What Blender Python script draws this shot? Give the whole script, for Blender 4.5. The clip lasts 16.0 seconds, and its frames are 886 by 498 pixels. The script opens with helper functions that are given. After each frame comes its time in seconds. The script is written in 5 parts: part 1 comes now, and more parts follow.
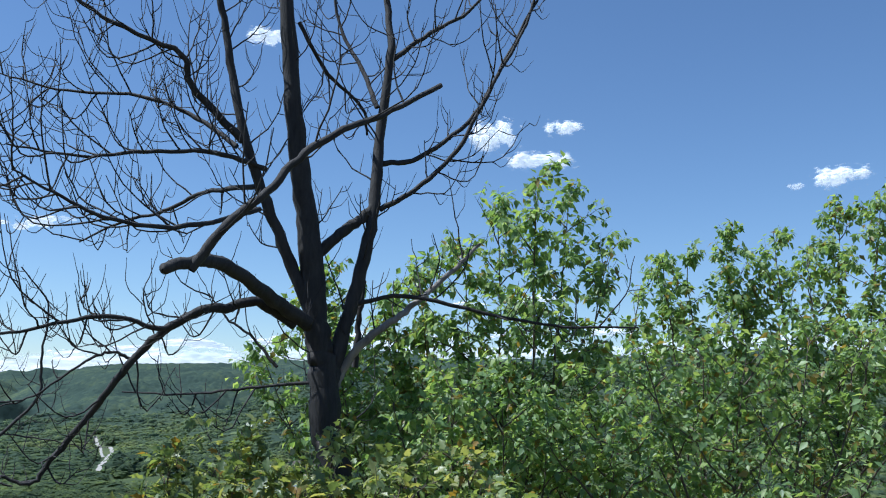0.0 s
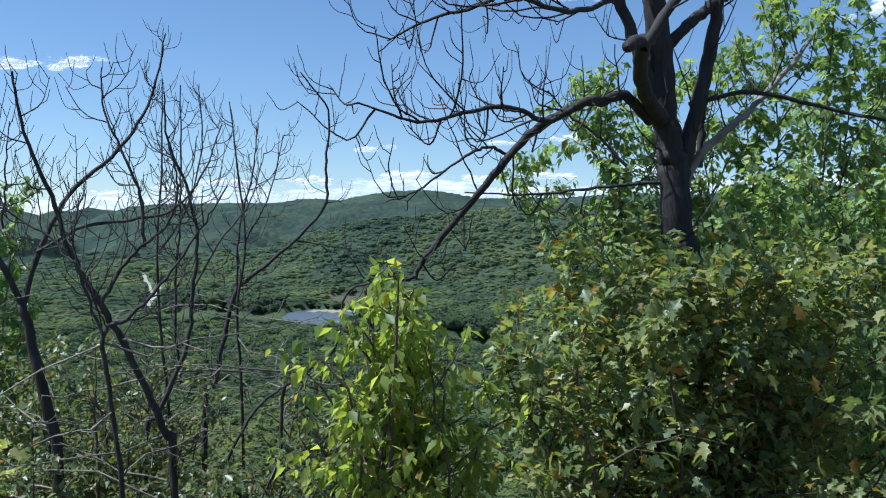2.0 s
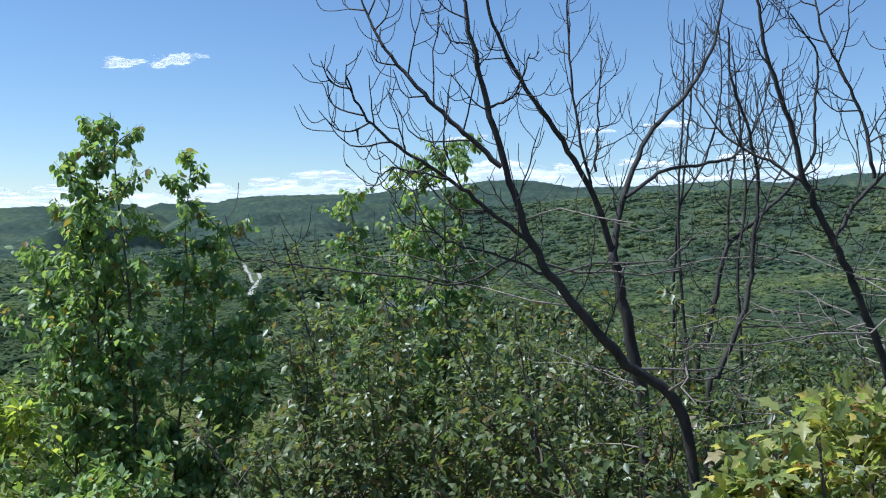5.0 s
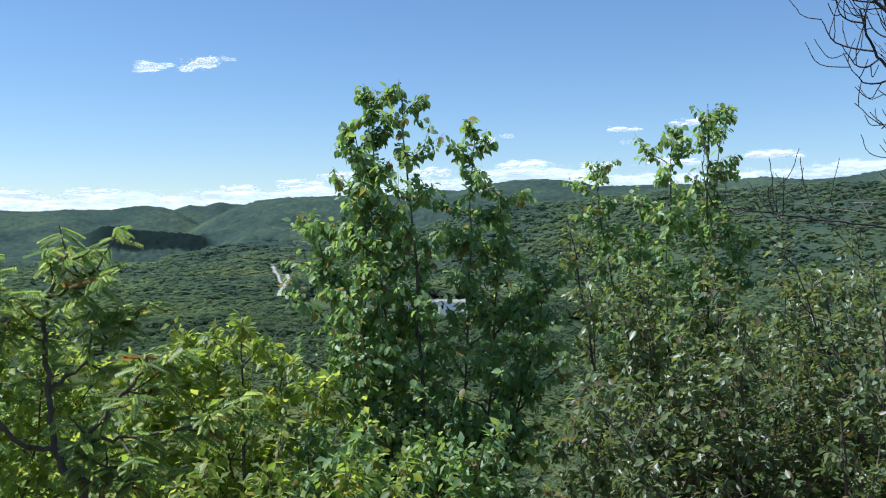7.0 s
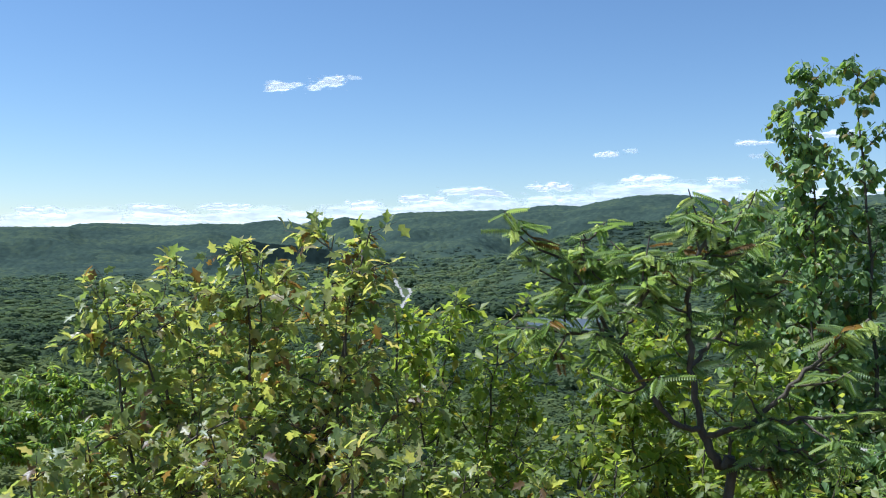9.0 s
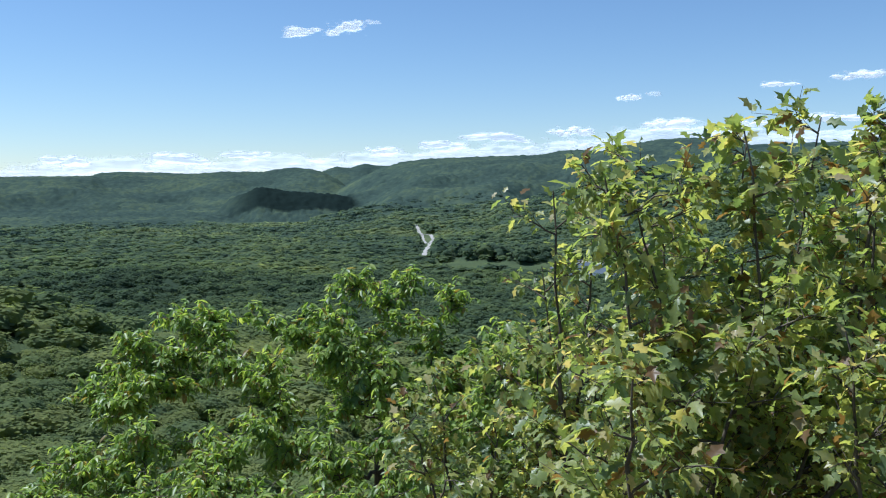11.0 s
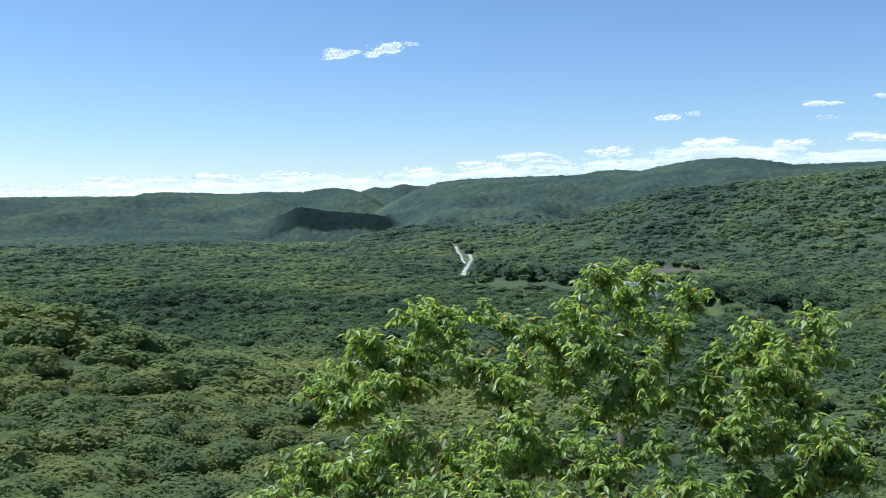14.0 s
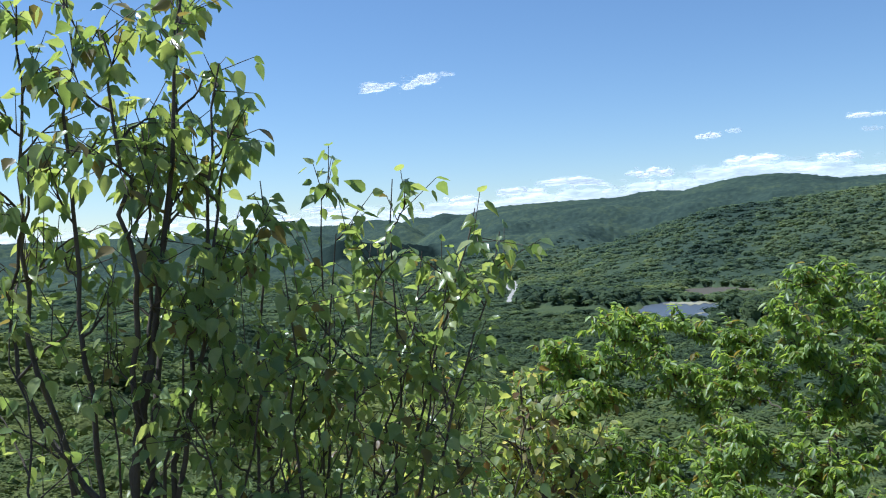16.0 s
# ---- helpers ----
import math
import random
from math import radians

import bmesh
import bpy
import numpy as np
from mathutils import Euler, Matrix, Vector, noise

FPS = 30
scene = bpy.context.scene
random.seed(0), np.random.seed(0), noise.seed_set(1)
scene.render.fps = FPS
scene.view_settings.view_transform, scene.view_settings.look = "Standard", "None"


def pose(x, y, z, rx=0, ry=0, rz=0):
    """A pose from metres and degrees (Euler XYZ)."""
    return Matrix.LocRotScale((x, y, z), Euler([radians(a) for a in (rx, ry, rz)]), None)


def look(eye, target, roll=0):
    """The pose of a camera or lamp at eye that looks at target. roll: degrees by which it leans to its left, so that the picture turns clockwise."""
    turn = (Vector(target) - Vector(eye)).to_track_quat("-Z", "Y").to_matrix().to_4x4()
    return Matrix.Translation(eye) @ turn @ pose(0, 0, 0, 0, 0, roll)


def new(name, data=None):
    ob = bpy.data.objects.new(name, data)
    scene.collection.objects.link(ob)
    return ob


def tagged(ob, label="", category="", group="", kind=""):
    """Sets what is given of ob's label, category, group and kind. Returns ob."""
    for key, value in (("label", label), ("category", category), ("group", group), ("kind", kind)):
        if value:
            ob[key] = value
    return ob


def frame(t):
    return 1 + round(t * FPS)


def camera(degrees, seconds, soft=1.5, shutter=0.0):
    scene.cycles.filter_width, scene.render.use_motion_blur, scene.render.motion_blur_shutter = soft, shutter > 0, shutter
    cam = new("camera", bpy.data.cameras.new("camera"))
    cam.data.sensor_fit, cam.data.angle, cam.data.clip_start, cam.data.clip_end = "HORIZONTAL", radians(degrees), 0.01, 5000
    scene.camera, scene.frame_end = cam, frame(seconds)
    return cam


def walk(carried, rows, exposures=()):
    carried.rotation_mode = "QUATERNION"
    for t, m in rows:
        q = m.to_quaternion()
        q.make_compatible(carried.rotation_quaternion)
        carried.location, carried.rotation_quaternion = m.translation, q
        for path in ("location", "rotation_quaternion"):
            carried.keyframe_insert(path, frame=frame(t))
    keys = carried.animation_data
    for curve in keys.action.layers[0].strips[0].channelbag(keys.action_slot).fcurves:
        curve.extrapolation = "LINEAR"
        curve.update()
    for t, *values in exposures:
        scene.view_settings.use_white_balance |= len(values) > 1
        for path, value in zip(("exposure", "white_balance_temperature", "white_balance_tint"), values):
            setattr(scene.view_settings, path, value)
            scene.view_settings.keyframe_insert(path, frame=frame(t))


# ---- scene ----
cam = camera(52.93, 16.0, soft=1.1)
PATH = [
    (0, (0.0, 0.0, 0.0), (0.651, 1.862, 0.331), 0.73),
    (0.5, (-0.57, 0.23, -0.134), (0.069, 2.114, 0.068), 1.16),
    (1, (-1.171, 0.459, -0.224), (-0.59, 2.372, -0.157), 0.92),
    (1.5, (-1.73, 0.774, -0.286), (-1.176, 2.696, -0.266), 0.57),
    (2, (-2.343, 1.069, -0.343), (-1.754, 2.98, -0.371), 0.64),
    (2.5, (-2.936, 1.427, -0.428), (-2.351, 3.34, -0.43), 0.75),
    (3, (-3.554, 1.737, -0.504), (-2.997, 3.657, -0.538), 1.21),
    (3.5, (-4.155, 1.907, -0.569), (-3.724, 3.858, -0.645), 0.56),
    (4, (-4.756, 2.103, -0.623), (-4.345, 4.059, -0.701), 1.19),
    (4.5, (-5.317, 2.288, -0.687), (-4.881, 4.239, -0.753), 0.84),
    (4.7, (-5.549, 2.354, -0.695), (-5.136, 4.311, -0.746), 0.40),
    (6.8, (-7.879, 2.957, -0.973), (-7.539, 4.926, -1.04), 0.30),
    (7, (-8.11, 3.025, -0.99), (-7.777, 4.996, -1.042), -0.11),
    (7.5, (-8.758, 3.111, -1.046), (-8.452, 5.087, -1.101), -1.01),
    (8, (-9.432, 3.276, -1.127), (-9.254, 5.268, -1.183), -1.15),
    (8.5, (-10.045, 3.396, -1.176), (-9.929, 5.392, -1.221), -0.88),
    (9, (-10.671, 3.671, -1.242), (-10.605, 5.67, -1.26), 0.27),
    (9.5, (-11.295, 3.854, -1.297), (-11.258, 5.854, -1.299), 0.84),
    (10, (-11.916, 4.071, -1.358), (-11.888, 6.071, -1.397), -0.14),
    (10.2, (-12.163, 4.144, -1.393), (-12.167, 6.143, -1.456), -0.48),
    (12.3, (-14.639, 4.565, -1.828), (-14.569, 6.555, -2.012), 0.38),
    (12.5, (-14.87, 4.603, -1.852), (-14.806, 6.594, -2.027), 0.25),
    (13, (-15.44, 4.746, -1.922), (-15.385, 6.737, -2.111), 0.08),
    (13.5, (-16.012, 4.901, -1.979), (-15.99, 6.896, -2.117), -0.08),
    (14, (-16.641, 5.011, -2.037), (-16.704, 7.008, -2.13), -0.19),
    (14.5, (-17.254, 5.014, -2.098), (-17.353, 7.011, -2.142), -0.99),
    (15, (-17.879, 5.007, -2.154), (-17.941, 7.006, -2.172), -1.38),
    (15.5, (-18.496, 4.978, -2.218), (-18.592, 6.976, -2.25), -1.89),
    (16, (-19.131, 5.032, -2.308), (-19.287, 7.026, -2.335), -2.40),
]
walk(cam, [(t, look(eye, target, roll)) for t, eye, target, roll in PATH], [(0, 0.45, 5400, 8), (8.8, 0.47, 5400, 8), (9.5, 0.30, 5350, 8), (10.1, 0.30, 5350, 8), (12.4, 0.50, 5400, 8), (14.0, 0.50, 5400, 8), (15.2, 0.38, 5350, 8), (16, 0.42, 5350, 8)])

# world and sun: clear early-summer sky, sun high ahead and to the left of the walk
SUN_AZ, SUN_EL = radians(-76), radians(60)
world = bpy.data.worlds.new("sky")
scene.world = world
world.use_nodes = True
wn = world.node_tree.nodes
sky = wn.new("ShaderNodeTexSky")
sky.sky_type = "NISHITA"
sky.sun_disc = False
sky.sun_elevation, sky.sun_rotation = SUN_EL, SUN_AZ
sky.altitude, sky.air_density, sky.dust_density, sky.ozone_density = 300, 1.0, 0.05, 2.6
wn["Background"].inputs["Strength"].default_value = 0.084
world.node_tree.links.new(sky.outputs[0], wn["Background"].inputs["Color"])

sun = new("sun", bpy.data.lights.new("sun", "SUN"))
sun.data.energy, sun.data.angle, sun.data.color = 5.0, radians(0.5), (1.0, 0.955, 0.88)
to_sun = Vector((math.sin(SUN_AZ) * math.cos(SUN_EL), math.cos(SUN_AZ) * math.cos(SUN_EL), math.sin(SUN_EL)))
sun.matrix_world = look((0, 0, 60), Vector((0, 0, 60)) - to_sun)


# ---- materials ----
def nodes_of(name):
    m = bpy.data.materials.new(name)
    m.use_nodes = True
    nt = m.node_tree
    nt.nodes.clear()
    return m, nt, nt.nodes, nt.links


def noise_node(nt, scale, detail=4.0, coords="Object", rough=0.55):
    tc = nt.nodes.new("ShaderNodeTexCoord")
    n = nt.nodes.new("ShaderNodeTexNoise")
    n.inputs["Scale"].default_value, n.inputs["Detail"].default_value = scale, detail
    n.inputs["Roughness"].default_value = rough
    nt.links.new(tc.outputs[coords], n.inputs["Vector"])
    return n


def ramp_node(nt, source, stops):
    r = nt.nodes.new("ShaderNodeValToRGB")
    e = r.color_ramp.elements
    while len(e) < len(stops):
        e.new(0.5)
    for s, (p, c) in zip(e, stops):
        s.position, s.color = p, (*c, 1)
    nt.links.new(source, r.inputs["Fac"])
    return r


def mix_col(nt, fac, a, b, kind="MIX"):
    m = nt.nodes.new("ShaderNodeMix")
    m.data_type, m.blend_type = "RGBA", kind
    for sock, v in ((m.inputs[0], fac), (m.inputs[6], a), (m.inputs[7], b)):
        if isinstance(v, (int, float)):
            sock.default_value = v
        elif isinstance(v, tuple):
            sock.default_value = (*v, 1)
        else:
            nt.links.new(v, sock)
    return m.outputs[2]


def bump_node(nt, height, strength, dist):
    b = nt.nodes.new("ShaderNodeBump")
    b.inputs["Strength"].default_value, b.inputs["Distance"].default_value = strength, dist
    nt.links.new(height, b.inputs["Height"])
    return b.outputs[0]


def leaf_material(name, stops, gloss=0.34, through_light=0.42, old=(0.22, 0.17, 0.05), old_share=0.06):
    m, nt, N, L = nodes_of(name)
    oi, ge = N.new("ShaderNodeObjectInfo"), N.new("ShaderNodeNewGeometry")
    add = N.new("ShaderNodeMath")
    add.operation = "ADD"
    L.new(oi.outputs["Random"], add.inputs[0])
    L.new(ge.outputs["Random Per Island"], add.inputs[1])
    fr = N.new("ShaderNodeMath")
    fr.operation = "FRACT"
    L.new(add.outputs[0], fr.inputs[0])
    col = ramp_node(nt, fr.outputs[0], stops).outputs[0]
    blotch = noise_node(nt, 60, 3)
    col = mix_col(nt, 0.35, col, ramp_node(nt, blotch.outputs[0], [(0.3, (0.6, 0.7, 0.5)), (0.7, (1.2, 1.15, 1.0))]).outputs[0], "MULTIPLY")
    worn = N.new("ShaderNodeMath")
    worn.operation = "GREATER_THAN"
    worn.inputs[1].default_value = 1.0 - old_share
    sh = N.new("ShaderNodeMath")
    sh.operation = "FRACT"
    mu = N.new("ShaderNodeMath")
    mu.operation = "MULTIPLY"
    mu.inputs[1].default_value = 17.37
    L.new(fr.outputs[0], mu.inputs[0])
    L.new(mu.outputs[0], sh.inputs[0])
    L.new(sh.outputs[0], worn.inputs[0])
    col = mix_col(nt, worn.outputs[0], col, old)
    p = N.new("ShaderNodeBsdfPrincipled")
    L.new(col, p.inputs["Base Color"])
    p.inputs["Roughness"].default_value = gloss + 0.05
    p.inputs["Specular IOR Level"].default_value = 0.5
    t = N.new("ShaderNodeBsdfTranslucent")
    L.new(mix_col(nt, 1.0, col, (1.95, 1.85, 0.85), "MULTIPLY"), t.inputs["Color"])
    mx = N.new("ShaderNodeMixShader")
    mx.inputs[0].default_value = through_light + 0.06
    L.new(p.outputs[0], mx.inputs[1])
    L.new(t.outputs[0], mx.inputs[2])
    out = N.new("ShaderNodeOutputMaterial")
    L.new(mx.outputs[0], out.inputs["Surface"])
    return m


def bark_material(name, dark, light, scale=14.0, patch=0.5):
    m, nt, N, L = nodes_of(name)
    tc = N.new("ShaderNodeTexCoord")
    mp = N.new("ShaderNodeMapping")
    mp.inputs["Scale"].default_value = (1, 1, 0.25)
    L.new(tc.outputs["Object"], mp.inputs[0])
    n1 = N.new("ShaderNodeTexNoise")
    n1.inputs["Scale"].default_value, n1.inputs["Detail"].default_value, n1.inputs["Roughness"].default_value = scale, 8, 0.7
    L.new(mp.outputs[0], n1.inputs["Vector"])
    n2 = noise_node(nt, 2.2, 3)
    base = ramp_node(nt, n1.outputs[0], [(0.3, dark), (0.62, light)]).outputs[0]
    pale = tuple(min(1, c * 1.9 + 0.02) for c in light)
    col = mix_col(nt, ramp_node(nt, n2.outputs[0], [(patch, (0, 0, 0)), (patch + 0.2, (0.7, 0.7, 0.7))]).outputs[0], base, pale)
    p = N.new("ShaderNodeBsdfPrincipled")
    p.inputs["Roughness"].default_value = 0.82
    L.new(col, p.inputs["Base Color"])
    L.new(bump_node(nt, n1.outputs[0], 0.8, 0.02), p.inputs["Normal"])
    out = N.new("ShaderNodeOutputMaterial")
    L.new(p.outputs[0], out.inputs["Surface"])
    return m


def ground_material():
    m, nt, N, L = nodes_of("forest_floor")
    a, b = noise_node(nt, 0.6, 5), noise_node(nt, 9, 6)
    col = mix_col(nt, a.outputs[0], (0.05, 0.06, 0.02), (0.13, 0.09, 0.05))
    col = mix_col(nt, 0.6, col, ramp_node(nt, b.outputs[0], [(0.3, (0.4, 0.4, 0.35)), (0.7, (1.3, 1.2, 1.0))]).outputs[0], "MULTIPLY")
    p = N.new("ShaderNodeBsdfPrincipled")
    p.inputs["Roughness"].default_value = 0.95
    L.new(col, p.inputs["Base Color"])
    L.new(bump_node(nt, b.outputs[0], 0.7, 0.05), p.inputs["Normal"])
    out = N.new("ShaderNodeOutputMaterial")
    L.new(p.outputs[0], out.inputs["Surface"])
    return m


def canopy_material():
    m, nt, N, L = nodes_of("woodland_canopy")
    at = N.new("ShaderNodeAttribute")
    at.attribute_name = "tone"
    sp = N.new("ShaderNodeAttribute")
    sp.attribute_name = "shadow_belt"
    big = noise_node(nt, 0.004, 3)
    fine = noise_node(nt, 0.9, 6, rough=0.7)
    tone = N.new("ShaderNodeMath")
    tone.operation = "MULTIPLY_ADD"
    tone.inputs[1].default_value = 0.65
    L.new(at.outputs["Fac"], tone.inputs[0])
    sc = N.new("ShaderNodeMath")
    sc.operation = "MULTIPLY_ADD"
    sc.inputs[1].default_value, sc.inputs[2].default_value = 1.2, -0.40
    L.new(big.outputs[0], sc.inputs[0])
    L.new(sc.outputs[0], tone.inputs[2])
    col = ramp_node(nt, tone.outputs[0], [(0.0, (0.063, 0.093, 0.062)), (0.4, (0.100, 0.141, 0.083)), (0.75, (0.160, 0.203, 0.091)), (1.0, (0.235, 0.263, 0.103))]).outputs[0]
    col = mix_col(nt, 0.55, col, ramp_node(nt, fine.outputs[0], [(0.36, (0.66, 0.70, 0.68)), (0.64, (1.36, 1.32, 1.18))]).outputs[0], "MULTIPLY")
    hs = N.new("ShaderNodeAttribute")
    hs.attribute_name = "haze_tint"
    # bluish aerial haze put into the leaf colour, stronger with distance
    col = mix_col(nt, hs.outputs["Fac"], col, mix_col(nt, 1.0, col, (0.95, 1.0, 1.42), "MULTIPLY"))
    # dark colour of the painted cloud shadow, mixed lightly into the belt trees
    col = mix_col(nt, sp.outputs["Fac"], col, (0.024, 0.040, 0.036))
    p = N.new("ShaderNodeBsdfPrincipled")
    p.inputs["Roughness"].default_value = 1.0
    p.inputs["Specular IOR Level"].default_value = 0.03
    L.new(col, p.inputs["Base Color"])
    L.new(bump_node(nt, fine.outputs[0], 0.6, 1.0), p.inputs["Normal"])
    t = N.new("ShaderNodeBsdfTranslucent")
    L.new(mix_col(nt, 1.0, col, (1.5, 1.5, 0.9), "MULTIPLY"), t.inputs["Color"])
    mx = N.new("ShaderNodeMixShader")
    mx.inputs[0].default_value = 0.52
    L.new(p.outputs[0], mx.inputs[1])
    L.new(t.outputs[0], mx.inputs[2])
    out = N.new("ShaderNodeOutputMaterial")
    L.new(mx.outputs[0], out.inputs["Surface"])
    return m


def plain_material(name, a, b, scale, rough, bump=0.2):
    m, nt, N, L = nodes_of(name)
    n = noise_node(nt, scale, 5)
    p = N.new("ShaderNodeBsdfPrincipled")
    p.inputs["Roughness"].default_value = rough
    L.new(mix_col(nt, n.outputs[0], a, b), p.inputs["Base Color"])
    L.new(bump_node(nt, n.outputs[0], bump, 0.1), p.inputs["Normal"])
    out = N.new("ShaderNodeOutputMaterial")
    L.new(p.outputs[0], out.inputs["Surface"])
    return m


def cloud_material(name, most):
    """Vapour: its thickness at each point is stored with the mesh, and breaks up into fine shreds."""
    m, nt, N, L = nodes_of(name)
    n = noise_node(nt, 0.03, 8, rough=0.68)
    thick = N.new("ShaderNodeAttribute")
    thick.attribute_name = "thickness"
    d = N.new("ShaderNodeBsdfDiffuse")
    d.inputs["Color"].default_value = (0.92, 0.92, 0.93, 1)
    t2 = N.new("ShaderNodeBsdfTranslucent")
    t2.inputs["Color"].default_value = (0.92, 0.92, 0.93, 1)
    body = N.new("ShaderNodeMixShader")
    body.inputs[0].default_value = 0.5
    L.new(d.outputs[0], body.inputs[1])
    L.new(t2.outputs[0], body.inputs[2])
    # added glow in place of sunlight scattered inside the cloud
    gl = N.new("ShaderNodeEmission")
    gl.inputs["Color"].default_value, gl.inputs["Strength"].default_value = (0.93, 0.96, 1.0, 1), 0.32
    both = N.new("ShaderNodeAddShader")
    L.new(body.outputs[0], both.inputs[0])
    L.new(gl.outputs[0], both.inputs[1])
    shred = N.new("ShaderNodeMath")
    shred.operation = "MULTIPLY_ADD"
    shred.inputs[1].default_value, shred.inputs[2].default_value = 0.8, -0.40
    L.new(n.outputs[0], shred.inputs[0])
    total = N.new("ShaderNodeMath")
    total.operation = "ADD"
    L.new(thick.outputs["Fac"], total.inputs[0])
    L.new(shred.outputs[0], total.inputs[1])
    tr = N.new("ShaderNodeBsdfTransparent")
    mx = N.new("ShaderNodeMixShader")
    L.new(ramp_node(nt, total.outputs[0], [(0.12, (0, 0, 0)), (0.50, (most, most, most))]).outputs[0], mx.inputs[0])
    L.new(tr.outputs[0], mx.inputs[1])
    L.new(both.outputs[0], mx.inputs[2])
    out = N.new("ShaderNodeOutputMaterial")
    L.new(mx.outputs[0], out.inputs["Surface"])
    return m


M_GROUND, M_CANOPY = ground_material(), canopy_material()
M_DEAD = bark_material("dead_wood", (0.012, 0.011, 0.010), (0.040, 0.035, 0.031), 16, 0.68)
M_SAPLING = bark_material("sapling_bark", (0.018, 0.016, 0.014), (0.060, 0.053, 0.046), 20, 0.60)
M_PALE = bark_material("weathered_wood", (0.09, 0.075, 0.06), (0.23, 0.20, 0.165), 18, 0.5)
M_BARK = bark_material("live_bark", (0.048, 0.038, 0.026), (0.135, 0.108, 0.076), 22, 0.6)
M_POPLAR = leaf_material("poplar_leaf", [(0.0, (0.120, 0.195, 0.090)), (0.5, (0.200, 0.305, 0.124)), (1.0, (0.325, 0.405, 0.175))], 0.42, 0.40)
M_OAKLEAF = leaf_material("oak_leaf", [(0.0, (0.096, 0.138, 0.062)), (0.6, (0.200, 0.258, 0.100)), (1.0, (0.360, 0.355, 0.160))], 0.36, 0.36, (0.26, 0.17, 0.04), 0.05)
M_LIME = leaf_material("young_leaf", [(0.0, (0.144, 0.210, 0.054)), (0.5, (0.225, 0.297, 0.071)), (1.0, (0.343, 0.372, 0.108))], 0.42, 0.56, (0.30, 0.26, 0.05), 0.05)
M_MAPLE = leaf_material("maple_leaf", [(0.0, (0.135, 0.190, 0.090)), (0.5, (0.272, 0.325, 0.128)), (0.85, (0.415, 0.412, 0.170)), (1.0, (0.450, 0.372, 0.225))], 0.34, 0.50, (0.18, 0.11, 0.05), 0.06)
M_CROWN = leaf_material("oak_crown_leaf", [(0.0, (0.135, 0.205, 0.062)), (0.5, (0.222, 0.318, 0.086)), (1.0, (0.355, 0.420, 0.130))], 0.36, 0.46)
M_SUMAC = leaf_material("sumac_leaf", [(0.0, (0.140, 0.215, 0.095)), (0.5, (0.240, 0.330, 0.140)), (1.0, (0.370, 0.420, 0.215))], 0.36, 0.50, (0.20, 0.12, 0.05), 0.04)
M_SCRUB = leaf_material("scrub_leaf", [(0.0, (0.080, 0.118, 0.058)), (0.5, (0.138, 0.184, 0.082)), (1.0, (0.235, 0.268, 0.130))], 0.34, 0.35, (0.18, 0.14, 0.07), 0.10)
M_BIRCH = leaf_material("birch_leaf", [(0.0, (0.150, 0.215, 0.100)), (0.5, (0.250, 0.325, 0.135)), (1.0, (0.380, 0.420, 0.205))], 0.24, 0.42, (0.20, 0.16, 0.07), 0.05)
M_WATER = plain_material("pond_water", (0.07, 0.08, 0.09), (0.10, 0.11, 0.12), 0.05, 0.4, 0.05)
M_REED = plain_material("dry_reeds", (0.15, 0.15, 0.085), (0.36, 0.33, 0.23), 0.045, 0.9)
M_MUD = plain_material("brown_marsh", (0.050, 0.050, 0.030), (0.105, 0.080, 0.055), 0.03, 0.9)
M_ROAD = plain_material("gravel_road", (0.28, 0.26, 0.23), (0.40, 0.38, 0.34), 0.2, 0.9)
M_CLOUD, M_THIN = cloud_material("cloud_vapour", 0.95), cloud_material("thin_cloud_vapour", 0.45)

# ---- land ----
PIVOT = (-10.0, 1.5)
SKY_AZ = (-180, -40, -30, -24.5, -21, -19.3, -17.5, -15.2, -13.2, -10.5, -8.8, -7.2, -6.3, -5.4, -4.5, -3.4, -2, -0.6, 2.3, 6.6, 8, 9.1, 10.5, 13, 15.7, 17, 19.4, 25, 29.5, 32, 34, 36, 40, 50, 180)
SKY_EL = (0.5, 0.5, 0.5, 0.68, 0.74, 1.0, 0.95, 0.87, 1.0, 1.06, 1.25, 1.0, 1.32, 1.24, 1.51, 1.36, 1.62, 1.8, 1.91, 2.01, 2.28, 2.33, 2.28, 2.74, 2.98, 2.92, 2.49, 2.56, 2.95, 2.70, 2.85, 3.20, 3.15, 3.0, 0.5)
